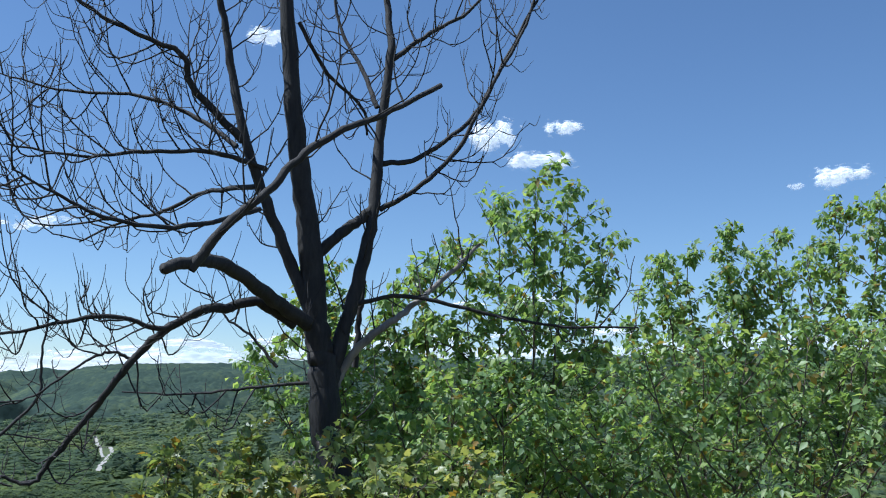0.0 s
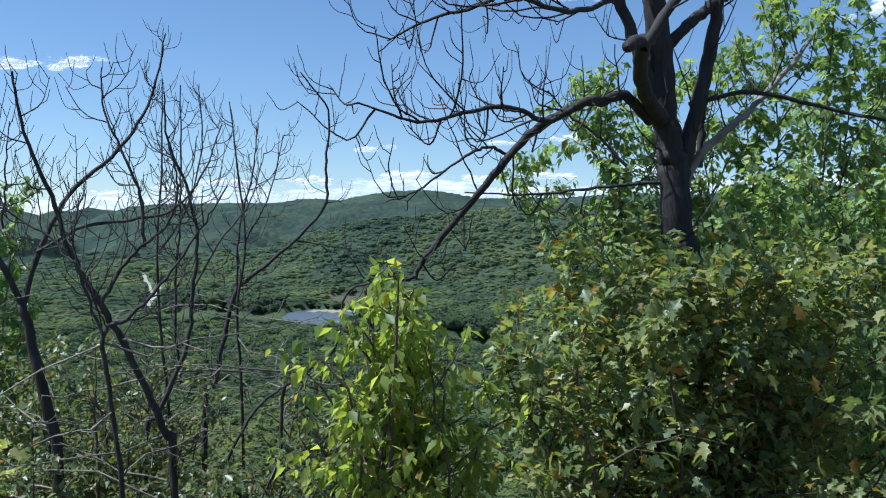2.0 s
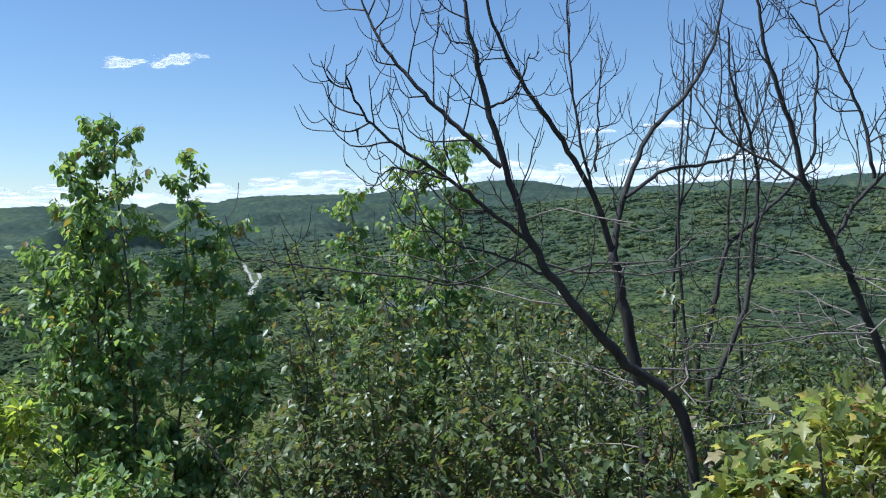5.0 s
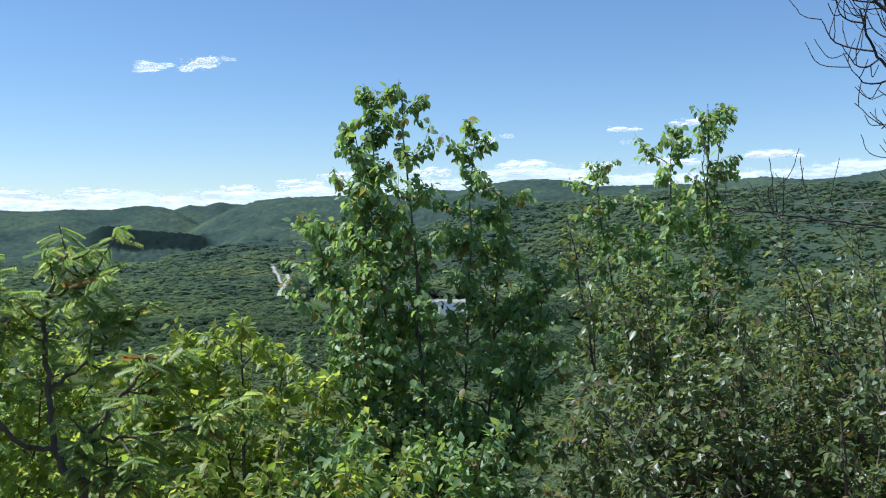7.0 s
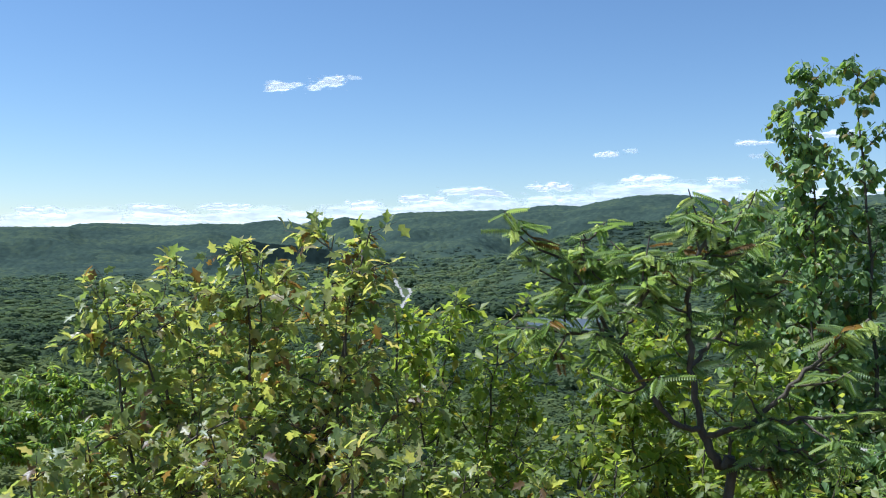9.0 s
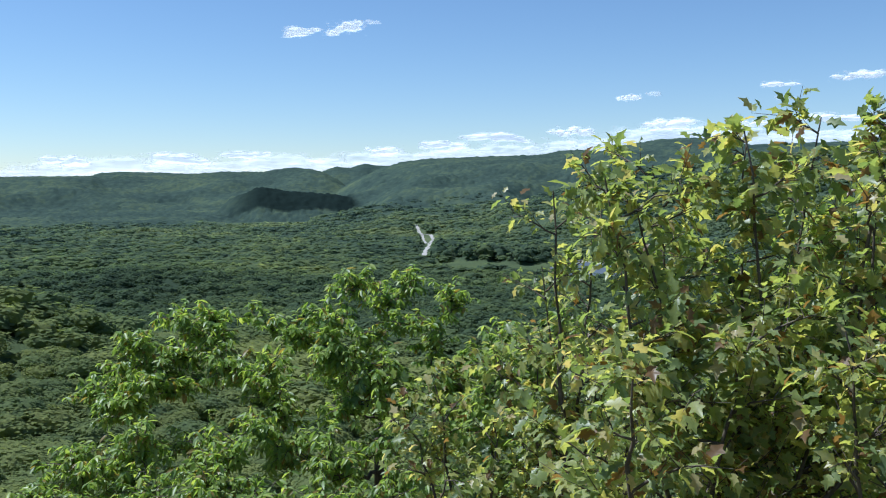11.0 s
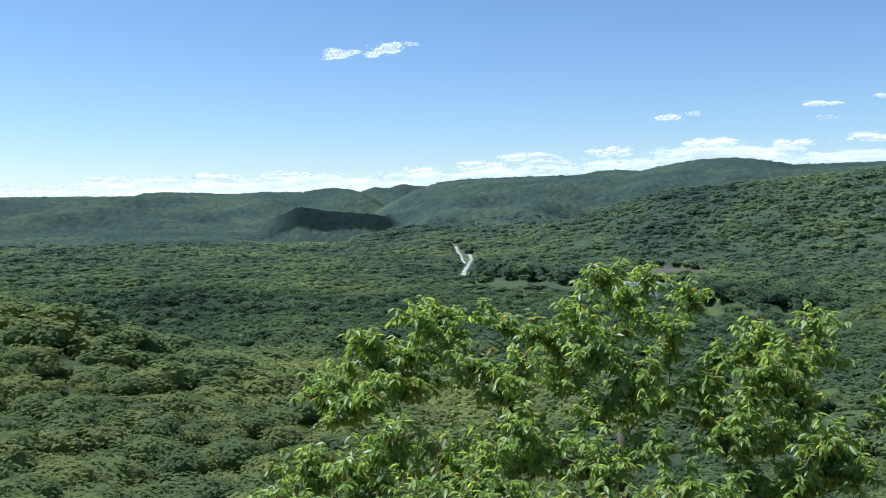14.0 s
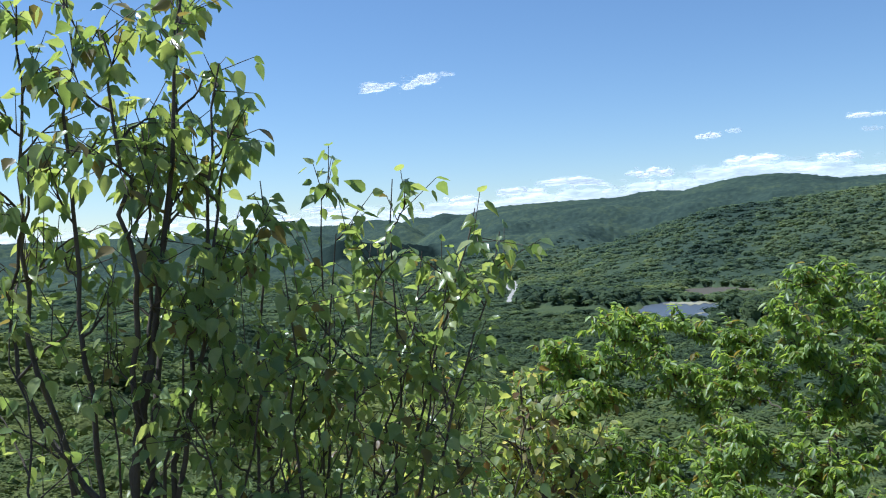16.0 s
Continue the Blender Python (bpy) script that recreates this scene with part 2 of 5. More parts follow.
# ridges one behind the other: bearings, heights as slopes seen from the path (degrees), crest distance, foot distance
RIDGES = (
    ((-180, -40, -21, -20.6, -19.3, -17.5, -15.2, -13.2, -10.5, -7.2, -6.3, -5.4, -4.5, -3.4, -1.3, 5.9, 7, 8, 9.1, 10.5, 12.3, 16, 180),
     (0.4, 0.5, 0.72, 0.89, 1.0, 0.95, 0.87, 1.0, 0.99, 1.0, 1.32, 1.24, 1.51, 1.36, 1.34, 1.85, 2.08, 2.28, 2.33, 2.28, 2.0, 1.0, 0.3), 4250, 3150),
    ((-180, -40, -24.5, -20.9, -20.2, -15.2, -11.9, -10.5, -9.5, -8.8, -7.9, -7, -6.3, -5.6, -4, 180),
     (0.5, 0.5, 0.7, 0.72, 0.5, 0.52, 0.7, 1.06, 1.22, 1.25, 1.18, 0.94, 0.55, 0.06, -0.6, -1.0), 3500, 2450),
    ((-180, -8, -6.3, -4.9, -3.4, -2, -0.6, 2.3, 4.5, 6.6, 7.7, 9.5, 10.5, 11.6, 13, 14.3, 15.7, 17, 18.4, 19.4, 25, 29.5, 32, 34, 36, 40, 50, 180),
     (-1.5, -1.0, -0.25, 0.55, 1.25, 1.62, 1.8, 1.91, 1.97, 2.01, 1.94, 1.94, 2.19, 2.47, 2.74, 2.91, 2.98, 2.92, 2.7, 2.49, 2.56, 2.95, 2.70, 2.85, 3.20, 3.15, 3.0, 0.5), 3250, 1500),
)
DROP_D = (-400, -60, -6, 1, 4, 12, 22, 40, 70, 100, 150, 200, 300, 420, 6000)
DROP_Z = (-6, 3, 0.4, 0, -1.0, -5.0, -12, -24, -40, -55, -72, -84, -97, -101, -101)


def smooth(a, b, v):
    u = np.clip((v - a) / (b - a), 0, 1)
    return u * u * (3 - 2 * u)


def waves(x, y, size, seed):
    """Soft rolling noise from a few crossed waves, about -1 to 1."""
    r = np.random.RandomState(seed)
    out = 0
    for k in range(5):
        a, ph, s = r.uniform(0, 6.28), r.uniform(0, 6.28), size * r.uniform(0.6, 1.5)
        out = out + np.sin((x * math.cos(a) + y * math.sin(a)) * 6.28 / s + ph)
    return out / 3


def land(x, y):
    """Height of the ground: the hilltop with the path, its slope, the valley and the hills round it."""
    x, y = np.asarray(x, float), np.asarray(y, float)
    d = y + 0.24 * x
    z = -1.55 + 0.13 * np.clip(x, -30, 12) * smooth(160, 20, np.abs(d)) + np.interp(d, DROP_D, DROP_Z)
    rx, ry = x - PIVOT[0], y - PIVOT[1]
    far, az = np.hypot(rx, ry), np.degrees(np.arctan2(rx, ry))
    hill = np.zeros_like(z)
    for bearing, slope, crest, foot in RIDGES:
        top = np.maximum(crest * np.tan(np.radians(np.interp(az, bearing, slope))) + 100 - 14, 0)
        u = np.clip((far - foot) / (crest - foot), 0, 1)
        up = 0.55 * smooth(0, 1, u) + 0.45 * u**1.5
        up = np.where(far > crest, 1 - 0.9 * smooth(0, 900, far - crest), up)
        folds = smooth(0.06, 0.3, up) * smooth(0.98, 0.7, u) * (18 * waves(x, y, 640, 3) + 13 * waves(x, y, 300, 4))
        hill = np.maximum(hill, top * up + np.where(top > 30, folds, 0))
    z = z + hill
    up = smooth(0, 60, hill)
    z = z - 60 * np.exp(-(((far - 2480) / 230) ** 2)) * smooth(3, 8, az) * smooth(60, 40, az)
    fold = np.interp(az, (-180, 2, 4.2, 7.8, 12, 16.3, 24, 34, 50, 180), (-140, -140, -58, -20, 24, 36, 62, 74, 60, 60))
    near_side = -101 + (fold + 101) * smooth(1480, 2000, far)
    z = np.where((az > 2) & (far > 1480), np.maximum(z, np.where(far < 2000, near_side, fold - 0.16 * (far - 2000))), z)
    knoll = np.interp(az, (-180, -16, -13, -11.2, -9, -6.3, -5.3, -3.6, 180), (-200, -200, -50, -19, -25, -35, -46, -200, -200))
    z = np.where((far > 2380) & (far < 2900), np.maximum(z, np.where(far < 2600, knoll - 60 * smooth(2600, 2380, far), knoll - 0.2 * (far - 2600))), z)
    z = z - 34 * np.exp(-(((far - 2330) / 95) ** 2)) * smooth(-15.5, -13, az) * smooth(-3, -5.5, az)
    z = z + 20 * np.exp(-(((az - 36) / 7) ** 2) - ((far - 1500) / 300) ** 2)
    z = z + 52 * smooth(-2, -34, az) * np.exp(-(((far - 420) / np.where(far > 420, 95, 150)) ** 2)) + 12 * smooth(0, -25, az) * np.exp(-(((far - 900) / 160) ** 2))
    z = z + 4 * waves(x, y, 210, 8) * smooth(200, 500, far) * (1 - up)
    return z


def ground_z(x, y):
    return float(land(x, y))


def polar(az, r):
    return PIVOT[0] + r * math.sin(radians(az)), PIVOT[1] + r * math.cos(radians(az))


LAKE = (10.0, 1108.0, 2.8, 128.0)
MARSH = (12.1, 1385.0, 2.3, 112.0)
ROAD_FAR = [(-1.25, 1880), (-1.19, 1846), (-1.06, 1772), (-0.87, 1748), (-0.32, 1756), (-0.18, 1698), (-0.39, 1502), (-0.68, 1376), (-0.79, 1296), (-0.65, 1236)]
ROAD_SPUR = [(-0.85, 1742), (-0.79, 1682), (-0.65, 1530)]
ROAD_NEAR = [(26.85, 459), (28.26, 440), (29.47, 427), (31.02, 409), (32.37, 394)]


def lake_edge(az, far):
    """Below 1 inside the pond's wavy shore."""
    wob = 1 + 0.12 * np.sin(az * 2.3) + 0.08 * np.sin(az * 9 + far * 0.05) + 0.10 * np.sin(az * 4.1 + 1) + 0.06 * np.sin(far * 0.03)
    return (((az - LAKE[0]) / LAKE[2]) ** 2 + ((far - LAKE[1]) / LAKE[3]) ** 2) / wob


def marsh_edge(az, far):
    return (((az - MARSH[0]) / MARSH[2]) ** 2 + ((far - MARSH[1]) / MARSH[3]) ** 2) / (1 + 0.15 * np.sin(az * 5))


def lake_mask(az, far):
    return lake_edge(az, far) < 1


def marsh_mask(az, far):
    return marsh_edge(az, far) < 1


def near_line(x, y, line, wide):
    pts = [polar(*p) for p in line]
    hit = np.zeros(x.shape, bool)
    for (ax, ay), (bx, by) in zip(pts, pts[1:]):
        ux, uy = bx - ax, by - ay
        u = np.clip(((x - ax) * ux + (y - ay) * uy) / (ux * ux + uy * uy), 0, 1)
        hit |= (x - ax - u * ux) ** 2 + (y - ay - u * uy) ** 2 < wide * wide
    return hit


def grid_mesh(name, X, Y, Z, wrap=False):
    """A sheet from arrays of rows and columns."""
    rows, cols = X.shape
    me = bpy.data.meshes.new(name)
    co = np.stack([X, Y, Z], -1).reshape(-1, 3).astype(np.float32)
    i = np.arange(rows * cols).reshape(rows, cols)
    if wrap:
        i = np.concatenate([i, i[:, :1]], 1)
    quads = np.stack([i[:-1, :-1], i[:-1, 1:], i[1:, 1:], i[1:, :-1]], -1).reshape(-1, 4)
    me.vertices.add(len(co))
    me.vertices.foreach_set("co", co.ravel())
    me.loops.add(quads.size)
    me.loops.foreach_set("vertex_index", quads.ravel().astype(np.int32))
    me.polygons.add(len(quads))
    me.polygons.foreach_set("loop_start", np.arange(0, quads.size, 4, dtype=np.int32))
    me.polygons.foreach_set("use_smooth", np.ones(len(quads), bool))
    me.update(calc_edges=True)
    me.validate()
    return me


def build_ground():
    az = np.radians(np.arange(0, 360, 1.5))
    far = np.concatenate([np.arange(0.01, 60, 1.0), np.geomspace(60, 4900, 90)])
    A, R = np.meshgrid(az, far)
    X, Y = PIVOT[0] + R * np.sin(A), PIVOT[1] + R * np.cos(A)
    Z = land(X, Y)
    Adeg = (np.degrees(A) + 180) % 360 - 180
    Z = np.where(lake_mask(Adeg, R) | marsh_mask(Adeg, R), -104.5, Z)
    Z = Z + np.where(R < 60, 0.10 * waves(X, Y, 2.7, 11), 0) - 25 * smooth(1500, 1700, R)
    ob = new("ground", grid_mesh("ground", X, Y, Z, True))
    ob.data.materials.append(M_GROUND)
    tagged(ob, "leaf-littered brown hilltop sloping into a wooded valley", "ground", kind="structure")


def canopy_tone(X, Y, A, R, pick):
    """Tone of the woods: each crown its own, with broad soft patches, and steps by bearing and distance."""
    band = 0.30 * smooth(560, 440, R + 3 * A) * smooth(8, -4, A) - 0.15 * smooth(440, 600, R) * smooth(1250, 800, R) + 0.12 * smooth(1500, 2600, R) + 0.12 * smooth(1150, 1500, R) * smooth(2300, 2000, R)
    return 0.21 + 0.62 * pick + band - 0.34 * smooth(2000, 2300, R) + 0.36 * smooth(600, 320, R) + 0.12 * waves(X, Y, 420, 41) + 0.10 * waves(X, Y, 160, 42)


def tall_belt(A, R):
    """The taller, darker trees behind the valley meadow, and the grove beside the pond."""
    wave = 14 * np.sin(A * 2.1) + 8 * np.sin(A * 5.3 + 1)
    belt = smooth(-0.5, 0.2, A) * smooth(7.6, 6.9, A) * smooth(1158, 1168, R - wave) * smooth(1330, 1300, R)
    grove = smooth(12.4, 12.9, A) * smooth(22, 20.5, A) * smooth(892, 902, R - 1.6 * wave) * smooth(1040, 1000, R)
    return np.maximum(belt, grove)


def shadow_and_belt(X, Y, A, R):
    """A cloud shadow put into the colour of the knoll's near face, and the darker tall belt before the pond."""
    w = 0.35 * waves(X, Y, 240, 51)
    cloud_shadow = smooth(-14.2 + w, -10.8 + w, A) * smooth(-4.6 + w, -5.6 + w, A) * smooth(2448, 2462, R + 40 * w) * smooth(2670, 2630, R)
    return np.maximum(cloud_shadow, 0.24 * tall_belt(A, R))


def bare_of_trees(X, Y, A, R):
    wave = 14 * np.sin(A * 2.1) + 8 * np.sin(A * 5.3 + 1)
    meadow = (A > -0.6) & (A < 7.4) & (np.abs(R - 1086 - wave) < 70) | (A > 12.2) & (A < 22) & (np.abs(R - 850 - 1.6 * wave) < 40)
    shore = (A > 8.2) & (A < 11.6) & (R > 900) & (R < 1010)
    return shore | (lake_edge(A, R) < 1.15) | (marsh_edge(A, R) < 1.2) | near_line(X, Y, ROAD_FAR, 15.0) | near_line(X, Y, ROAD_SPUR, 13.0) | near_line(X, Y, ROAD_NEAR, 7.0) | near_line(X, Y, [(a, 0.965 * d) for a, d in ROAD_NEAR], 10.0) | near_line(X, Y, [(a, 0.925 * d) for a, d in ROAD_NEAR], 9.0) | meadow


def add_attributes(me, rows):
    for key, val in rows:
        at = me.attributes.new(key, "FLOAT", "POINT")
        at.data.foreach_set("value", np.ascontiguousarray(val).ravel().astype(np.float32))
    me.materials.append(M_CANOPY)


def build_woods_floor(az, far):
    """The roof of the far woods, or the shaded understorey between the nearer crowns."""
    A, R = np.meshgrid(az, far)
    X, Y = PIVOT[0] + R * np.sin(np.radians(A)), PIVOT[1] + R * np.cos(np.radians(A))
    base = land(X, Y)
    best, pick = np.full(X.shape, -3.0), np.full(X.shape, 0.3)
    for cell, seed in ((10.5, 22), (15.0, 23)):
        table = np.random.RandomState(seed).uniform(0, 1, (5, 4096))
        gi, gj = np.floor(X / cell).astype(np.int64), np.floor(Y / cell).astype(np.int64)
        for di in (-1, 0, 1):
            for dj in (-1, 0, 1):
                key = (((gi + di) * 73856093 ^ (gj + dj) * 19349663) >> 3) & 4095
                px = (gi + di + 0.5 + 0.75 * (table[0][key] - 0.5)) * cell
                py = (gj + dj + 0.5 + 0.75 * (table[1][key] - 0.5)) * cell
                rad = cell * (0.46 + 0.26 * table[2][key])
                q = ((X - px) ** 2 + (Y - py) ** 2) / rad**2
                h = np.where(q > 1.0, -9, rad * 0.7 * np.sqrt(np.clip(1.0 - q, 0, 1)) + 4.0 * (table[3][key] - 0.55))
                take = h > best
                best, pick = np.where(take, h, best), np.where(take, table[4][key], pick)
    r = np.random.RandomState(5)
    roof = smooth(2050, 2250, R)
    bare = bare_of_trees(X, Y, A, R)
    up = np.where(bare, 1.0, (5.6 + 2.7 * smooth(380, 1000, R) + 1.3 * smooth(1000, 1350, R) - 1.5 * shadow_and_belt(X, Y, A, R) + 0.5 * r.uniform(-1, 1, X.shape)) * (1 - roof) + roof * (10.0 + best + r.uniform(-0.5, 0.5, X.shape)))
    up = np.where(lake_mask(A, R) | marsh_mask(A, R), -3.5, up)
    me = grid_mesh("woodland", X, Y, base + up)
    # shade between the nearer crowns is put into the understorey's lower tone
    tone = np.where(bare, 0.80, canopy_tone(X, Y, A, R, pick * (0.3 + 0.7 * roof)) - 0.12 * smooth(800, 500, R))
    add_attributes(me, (("tone", tone), ("shadow_belt", np.where(bare, 0, shadow_and_belt(X, Y, A, R))), ("haze_tint", smooth(600, 2500, R))))
    return tagged(new("woodland", me), "dense green summer woods covering valley and hills", "woods", kind="stuff")


def crown_shapes(level, count, seed, sprays, spray):
    """Lumpy domes of unit radius, cut open below, clad in sprays of leaves."""
    shapes = []
    r = np.random.RandomState(seed)
    for k in range(count):
        shift, shift2 = Vector((seed + 7.3 * k, 0, 0)), Vector((0, seed + 3.1 * k, 0))

        def swell(d):
            return 1 + 0.34 * noise.fractal(d * 1.25 + shift, 0.9, 2.0, 2) + 0.16 * noise.noise(d * 3.2 + shift2)

        bm = bmesh.new()
        bmesh.ops.create_icosphere(bm, subdivisions=level, radius=1.0)
        bmesh.ops.delete(bm, geom=[v for v in bm.verts if v.co.z < -0.62], context="VERTS")
        for v in bm.verts:
            v.co *= swell(v.co) * 0.87
            v.co.z *= 0.78
        bm.verts.index_update()
        bmesh.ops.triangulate(bm, faces=bm.faces)
        co = [v.co[:] for v in bm.verts]
        tri = [[v.index for v in f.verts] for f in bm.faces]
        bm.free()
        for j in range(sprays):
            d = unit_rows(r.normal(0, 1, 3) + np.array([0, 0, 0.35]))
            if d[2] < -0.45:
                continue
            c = d * swell(Vector(d)) * r.uniform(0.90, 1.01)
            c[2] *= 0.78
            n = unit_rows(d * 0.6 + r.normal(0, 0.18, 3) + np.array([0, 0, 0.8]))
            u = unit_rows(np.cross(n, r.normal(0, 1, 3)))
            w = np.cross(n, u)
            s = spray * r.uniform(0.6, 1.3)
            o = len(co)
            co += [tuple(c + u * s), tuple(c + (-0.5 * u + 0.62 * w) * s), tuple(c + (-0.5 * u - 0.62 * w) * s)]
            tri.append([o, o + 1, o + 2])
        shapes.append((np.array(co), np.array(tri), len(co) - 3 * sum(1 for t in tri if t[0] + 2 == t[2])))
    return shapes


def unit_rows(v):
    return v / (np.linalg.norm(v) + 1e-9)


def build_crowns(parent, near, far, cell, level, seed, sprays, spray):
    """The crowns of the woods between two distances, on a shaken grid."""
    r = np.random.RandomState(seed)
    n = int(min(far, 2260) / cell * 1.12) + 2
    gx, gy = np.meshgrid(np.arange(-n, n), np.arange(-n, n))
    x = (gx + 0.5 * (gy % 2) + r.uniform(-0.46, 0.46, gx.shape)).ravel() * cell
    y = (gy * 0.9 + r.uniform(-0.46, 0.46, gx.shape)).ravel() * cell
    turned = 0.12 if cell < 11 else 0.61
    x, y = x * math.cos(turned) - y * math.sin(turned), x * math.sin(turned) + y * math.cos(turned)
    x, y = x + 0.5 * cell * waves(x, y, 9 * cell, seed), y + 0.5 * cell * waves(x, y, 7 * cell, seed + 1)
    rx, ry = x - PIVOT[0], y - PIVOT[1]
    R, A = np.hypot(rx, ry), np.degrees(np.arctan2(rx, ry))
    edge = R + 0.09 * R * waves(x, y, 0.3 * far, 17)
    keep = (edge > near) & (edge < far) & (R > 72) & (R < 2250) & (A > -37) & (A < 51) & ~bare_of_trees(x, y, A, R)
    x, y, R, A = x[keep], y[keep], R[keep], A[keep]
    k = len(x)
    rad = cell * r.uniform(0.52, 0.84, k) * r.choice([0.75, 1.0, 1.0, 1.25] if far < 1000 else [0.8, 1.0, 1.15, 1.5], k)
    tall = np.where(R < 110, 4.5, 8.0) + r.normal(0, 0.9, k) + 0.25 * (rad - cell * 0.6) - 0.16 * (cell - 7)
    dark_mix, belt = shadow_and_belt(x, y, A, R), tall_belt(A, R)
    tall = tall + 4.0 * dark_mix + 3.5 * belt
    z = land(x, y) + tall
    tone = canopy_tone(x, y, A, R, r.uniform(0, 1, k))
    turn = r.uniform(0, 6.28, k)
    shapes = crown_shapes(level, 9, seed, sprays, spray)
    which = r.randint(0, 9, k)
    flat = 0.66 if far < 1000 else 0.54
    co, tri, tones, dark_mixes, hills, count = [], [], [], [], [], 0
    for s, (v, f, body) in enumerate(shapes):
        m = np.where(which == s)[0]
        c, sn = np.cos(turn[m])[:, None], np.sin(turn[m])[:, None]
        rr = rad[m][:, None]
        P = np.stack([(v[:, 0] * c - v[:, 1] * sn) * rr + x[m][:, None], (v[:, 0] * sn + v[:, 1] * c) * rr + y[m][:, None], v[:, 2] * rr * flat * (1 + 0.5 * dark_mix[m][:, None] + 0.8 * belt[m][:, None]) + z[m][:, None]], -1)
        co.append(P.reshape(-1, 3))
        tri.append((f[None] + (np.arange(len(m)) * len(v))[:, None, None] + count).reshape(-1, 3))
        count += len(m) * len(v)
        own = np.zeros(len(v))
        own[body:] = np.repeat(r.uniform(-0.14, 0.18, (len(v) - body + 2) // 3), 3)[: len(v) - body]
        tones.append((tone[m][:, None] + own[None]).ravel())
        dark_mixes.append(np.repeat(dark_mix[m], len(v)))
        # amount of haze in the crown colour, by distance
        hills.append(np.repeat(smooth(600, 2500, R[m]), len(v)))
    co, tri = np.concatenate(co).astype(np.float32), np.concatenate(tri).astype(np.int32)
    me = bpy.data.meshes.new("tree_crowns")
    me.vertices.add(len(co))
    me.vertices.foreach_set("co", co.ravel())
    me.loops.add(tri.size)
    me.loops.foreach_set("vertex_index", tri.ravel())
    me.polygons.add(len(tri))
    me.polygons.foreach_set("loop_start", np.arange(0, tri.size, 3, dtype=np.int32))
    me.polygons.foreach_set("use_smooth", np.ones(len(tri), bool))
    me.update(calc_edges=True)
    add_attributes(me, (("tone", np.concatenate(tones)), ("shadow_belt", np.concatenate(dark_mixes)), ("haze_tint", np.concatenate(hills))))
    ob = new("tree_crowns", me)
    ob.parent = parent
    tagged(ob, kind="stuff")


def build_canopy():
    woods = build_woods_floor(np.arange(-37, 52, 0.14), np.geomspace(2080, 4560, 235))
    floor = build_woods_floor(np.arange(-37, 52, 0.3), np.geomspace(72, 2110, 170))
    floor.parent = woods
    floor.name = "understorey"
    del floor["category"], floor["label"]
    build_crowns(woods, 72, 330, 10.0, 2, 61, 640, 0.095)
    build_crowns(woods, 330, 980, 11.5, 1, 62, 130, 0.20)
    build_crowns(woods, 980, 2600, 12.2, 1, 63, 26, 0.37)


def flat_patch(name, mask, box, z, mat, label, category):
    """A flat sheet cut to a mask in bearing and distance."""
    A, R = np.meshgrid(np.linspace(box[0], box[1], 120), np.linspace(box[2], box[3], 80))
    keep = mask(A, R)
    bm = bmesh.new()
    vs = {}

    def vert(i, j):
        if (i, j) not in vs:
            x, y = polar(A[i, j], R[i, j])
            vs[i, j] = bm.verts.new((x, y, z))
        return vs[i, j]

    for i in range(79):
        for j in range(119):
            if keep[i, j]:
                bm.faces.new([vert(i, j), vert(i + 1, j), vert(i + 1, j + 1), vert(i, j + 1)])
    bmesh.ops.recalc_face_normals(bm, faces=bm.faces)
    me = bpy.data.meshes.new(name)
    bm.to_mesh(me)
    bm.free()
    me.materials.append(mat)
    return tagged(new(name, me), label, category, kind="structure")


def road_strip(name, line, wide, label):
    pts = [Vector((*polar(*p), 0)) for p in line]
    fine = []
    for a, b in zip(pts, pts[1:]):
        fine += [a.lerp(b, k / 12) for k in range(12)]
    fine.append(pts[-1])
    bm = bmesh.new()
    rows = []
    for k, p in enumerate(fine):
        t = (fine[min(k + 1, len(fine) - 1)] - fine[max(k - 1, 0)]).normalized()
        s = Vector((t.y, -t.x, 0)) * wide * (0.5 + 0.12 * math.sin(k * 0.9))
        h = ground_z(p.x, p.y) + (1.6 if len(line) != 5 else 3.5)
        rows.append([bm.verts.new(p + s + Vector((0, 0, h))), bm.verts.new(p - s + Vector((0, 0, h)))])
    for a, b in zip(rows, rows[1:]):
        bm.faces.new([a[0], a[1], b[1], b[0]])
    bmesh.ops.recalc_face_normals(bm, faces=bm.faces)
    me = bpy.data.meshes.new(name)
    bm.to_mesh(me)
    bm.free()
    me.materials.append(M_ROAD)
    tagged(new(name, me), label, "road", kind="structure")


build_ground()
build_canopy()
flat_patch("water", lake_mask, (5, 15, 850, 1400), -102.0, M_WATER, "still blue pond among the woods of the valley", "pond")
flat_patch("reed_marsh", lambda a, r: marsh_mask(a, r) & (r < 1345 + 12 * np.sin(a * 6)), (9, 16, 1200, 1480), -101.6, M_REED, "pale dry reed flat beside the pond", "marsh")
flat_patch("marsh", lambda a, r: marsh_mask(a, r) & (r >= 1340 + 12 * np.sin(a * 6)), (9, 16, 1240, 1560), -101.3, M_MUD, "brown marsh behind the reeds of the pond", "marsh")
for a0, a1, mid, deep in ((8.8, 12.2, 1204, 34), (10.6, 12.5, 1060, 12)):
    flat_patch("reed_bed", lambda a, r: (a > a0) & (a < a1) & (np.abs(r - mid - 9 * np.sin(a * 4)) < deep * np.sin(np.pi * np.clip((a - a0) / (a1 - a0), 0, 1)) ** 0.5 * (0.7 + 0.3 * np.sin(a * 11))), (a0, a1, mid - 40, mid + 40), -101.7, M_REED, "thin spit of pale reeds in the pond", "marsh")
road_strip("road", ROAD_FAR, 6.5, "pale gravel road winding through the valley woods")
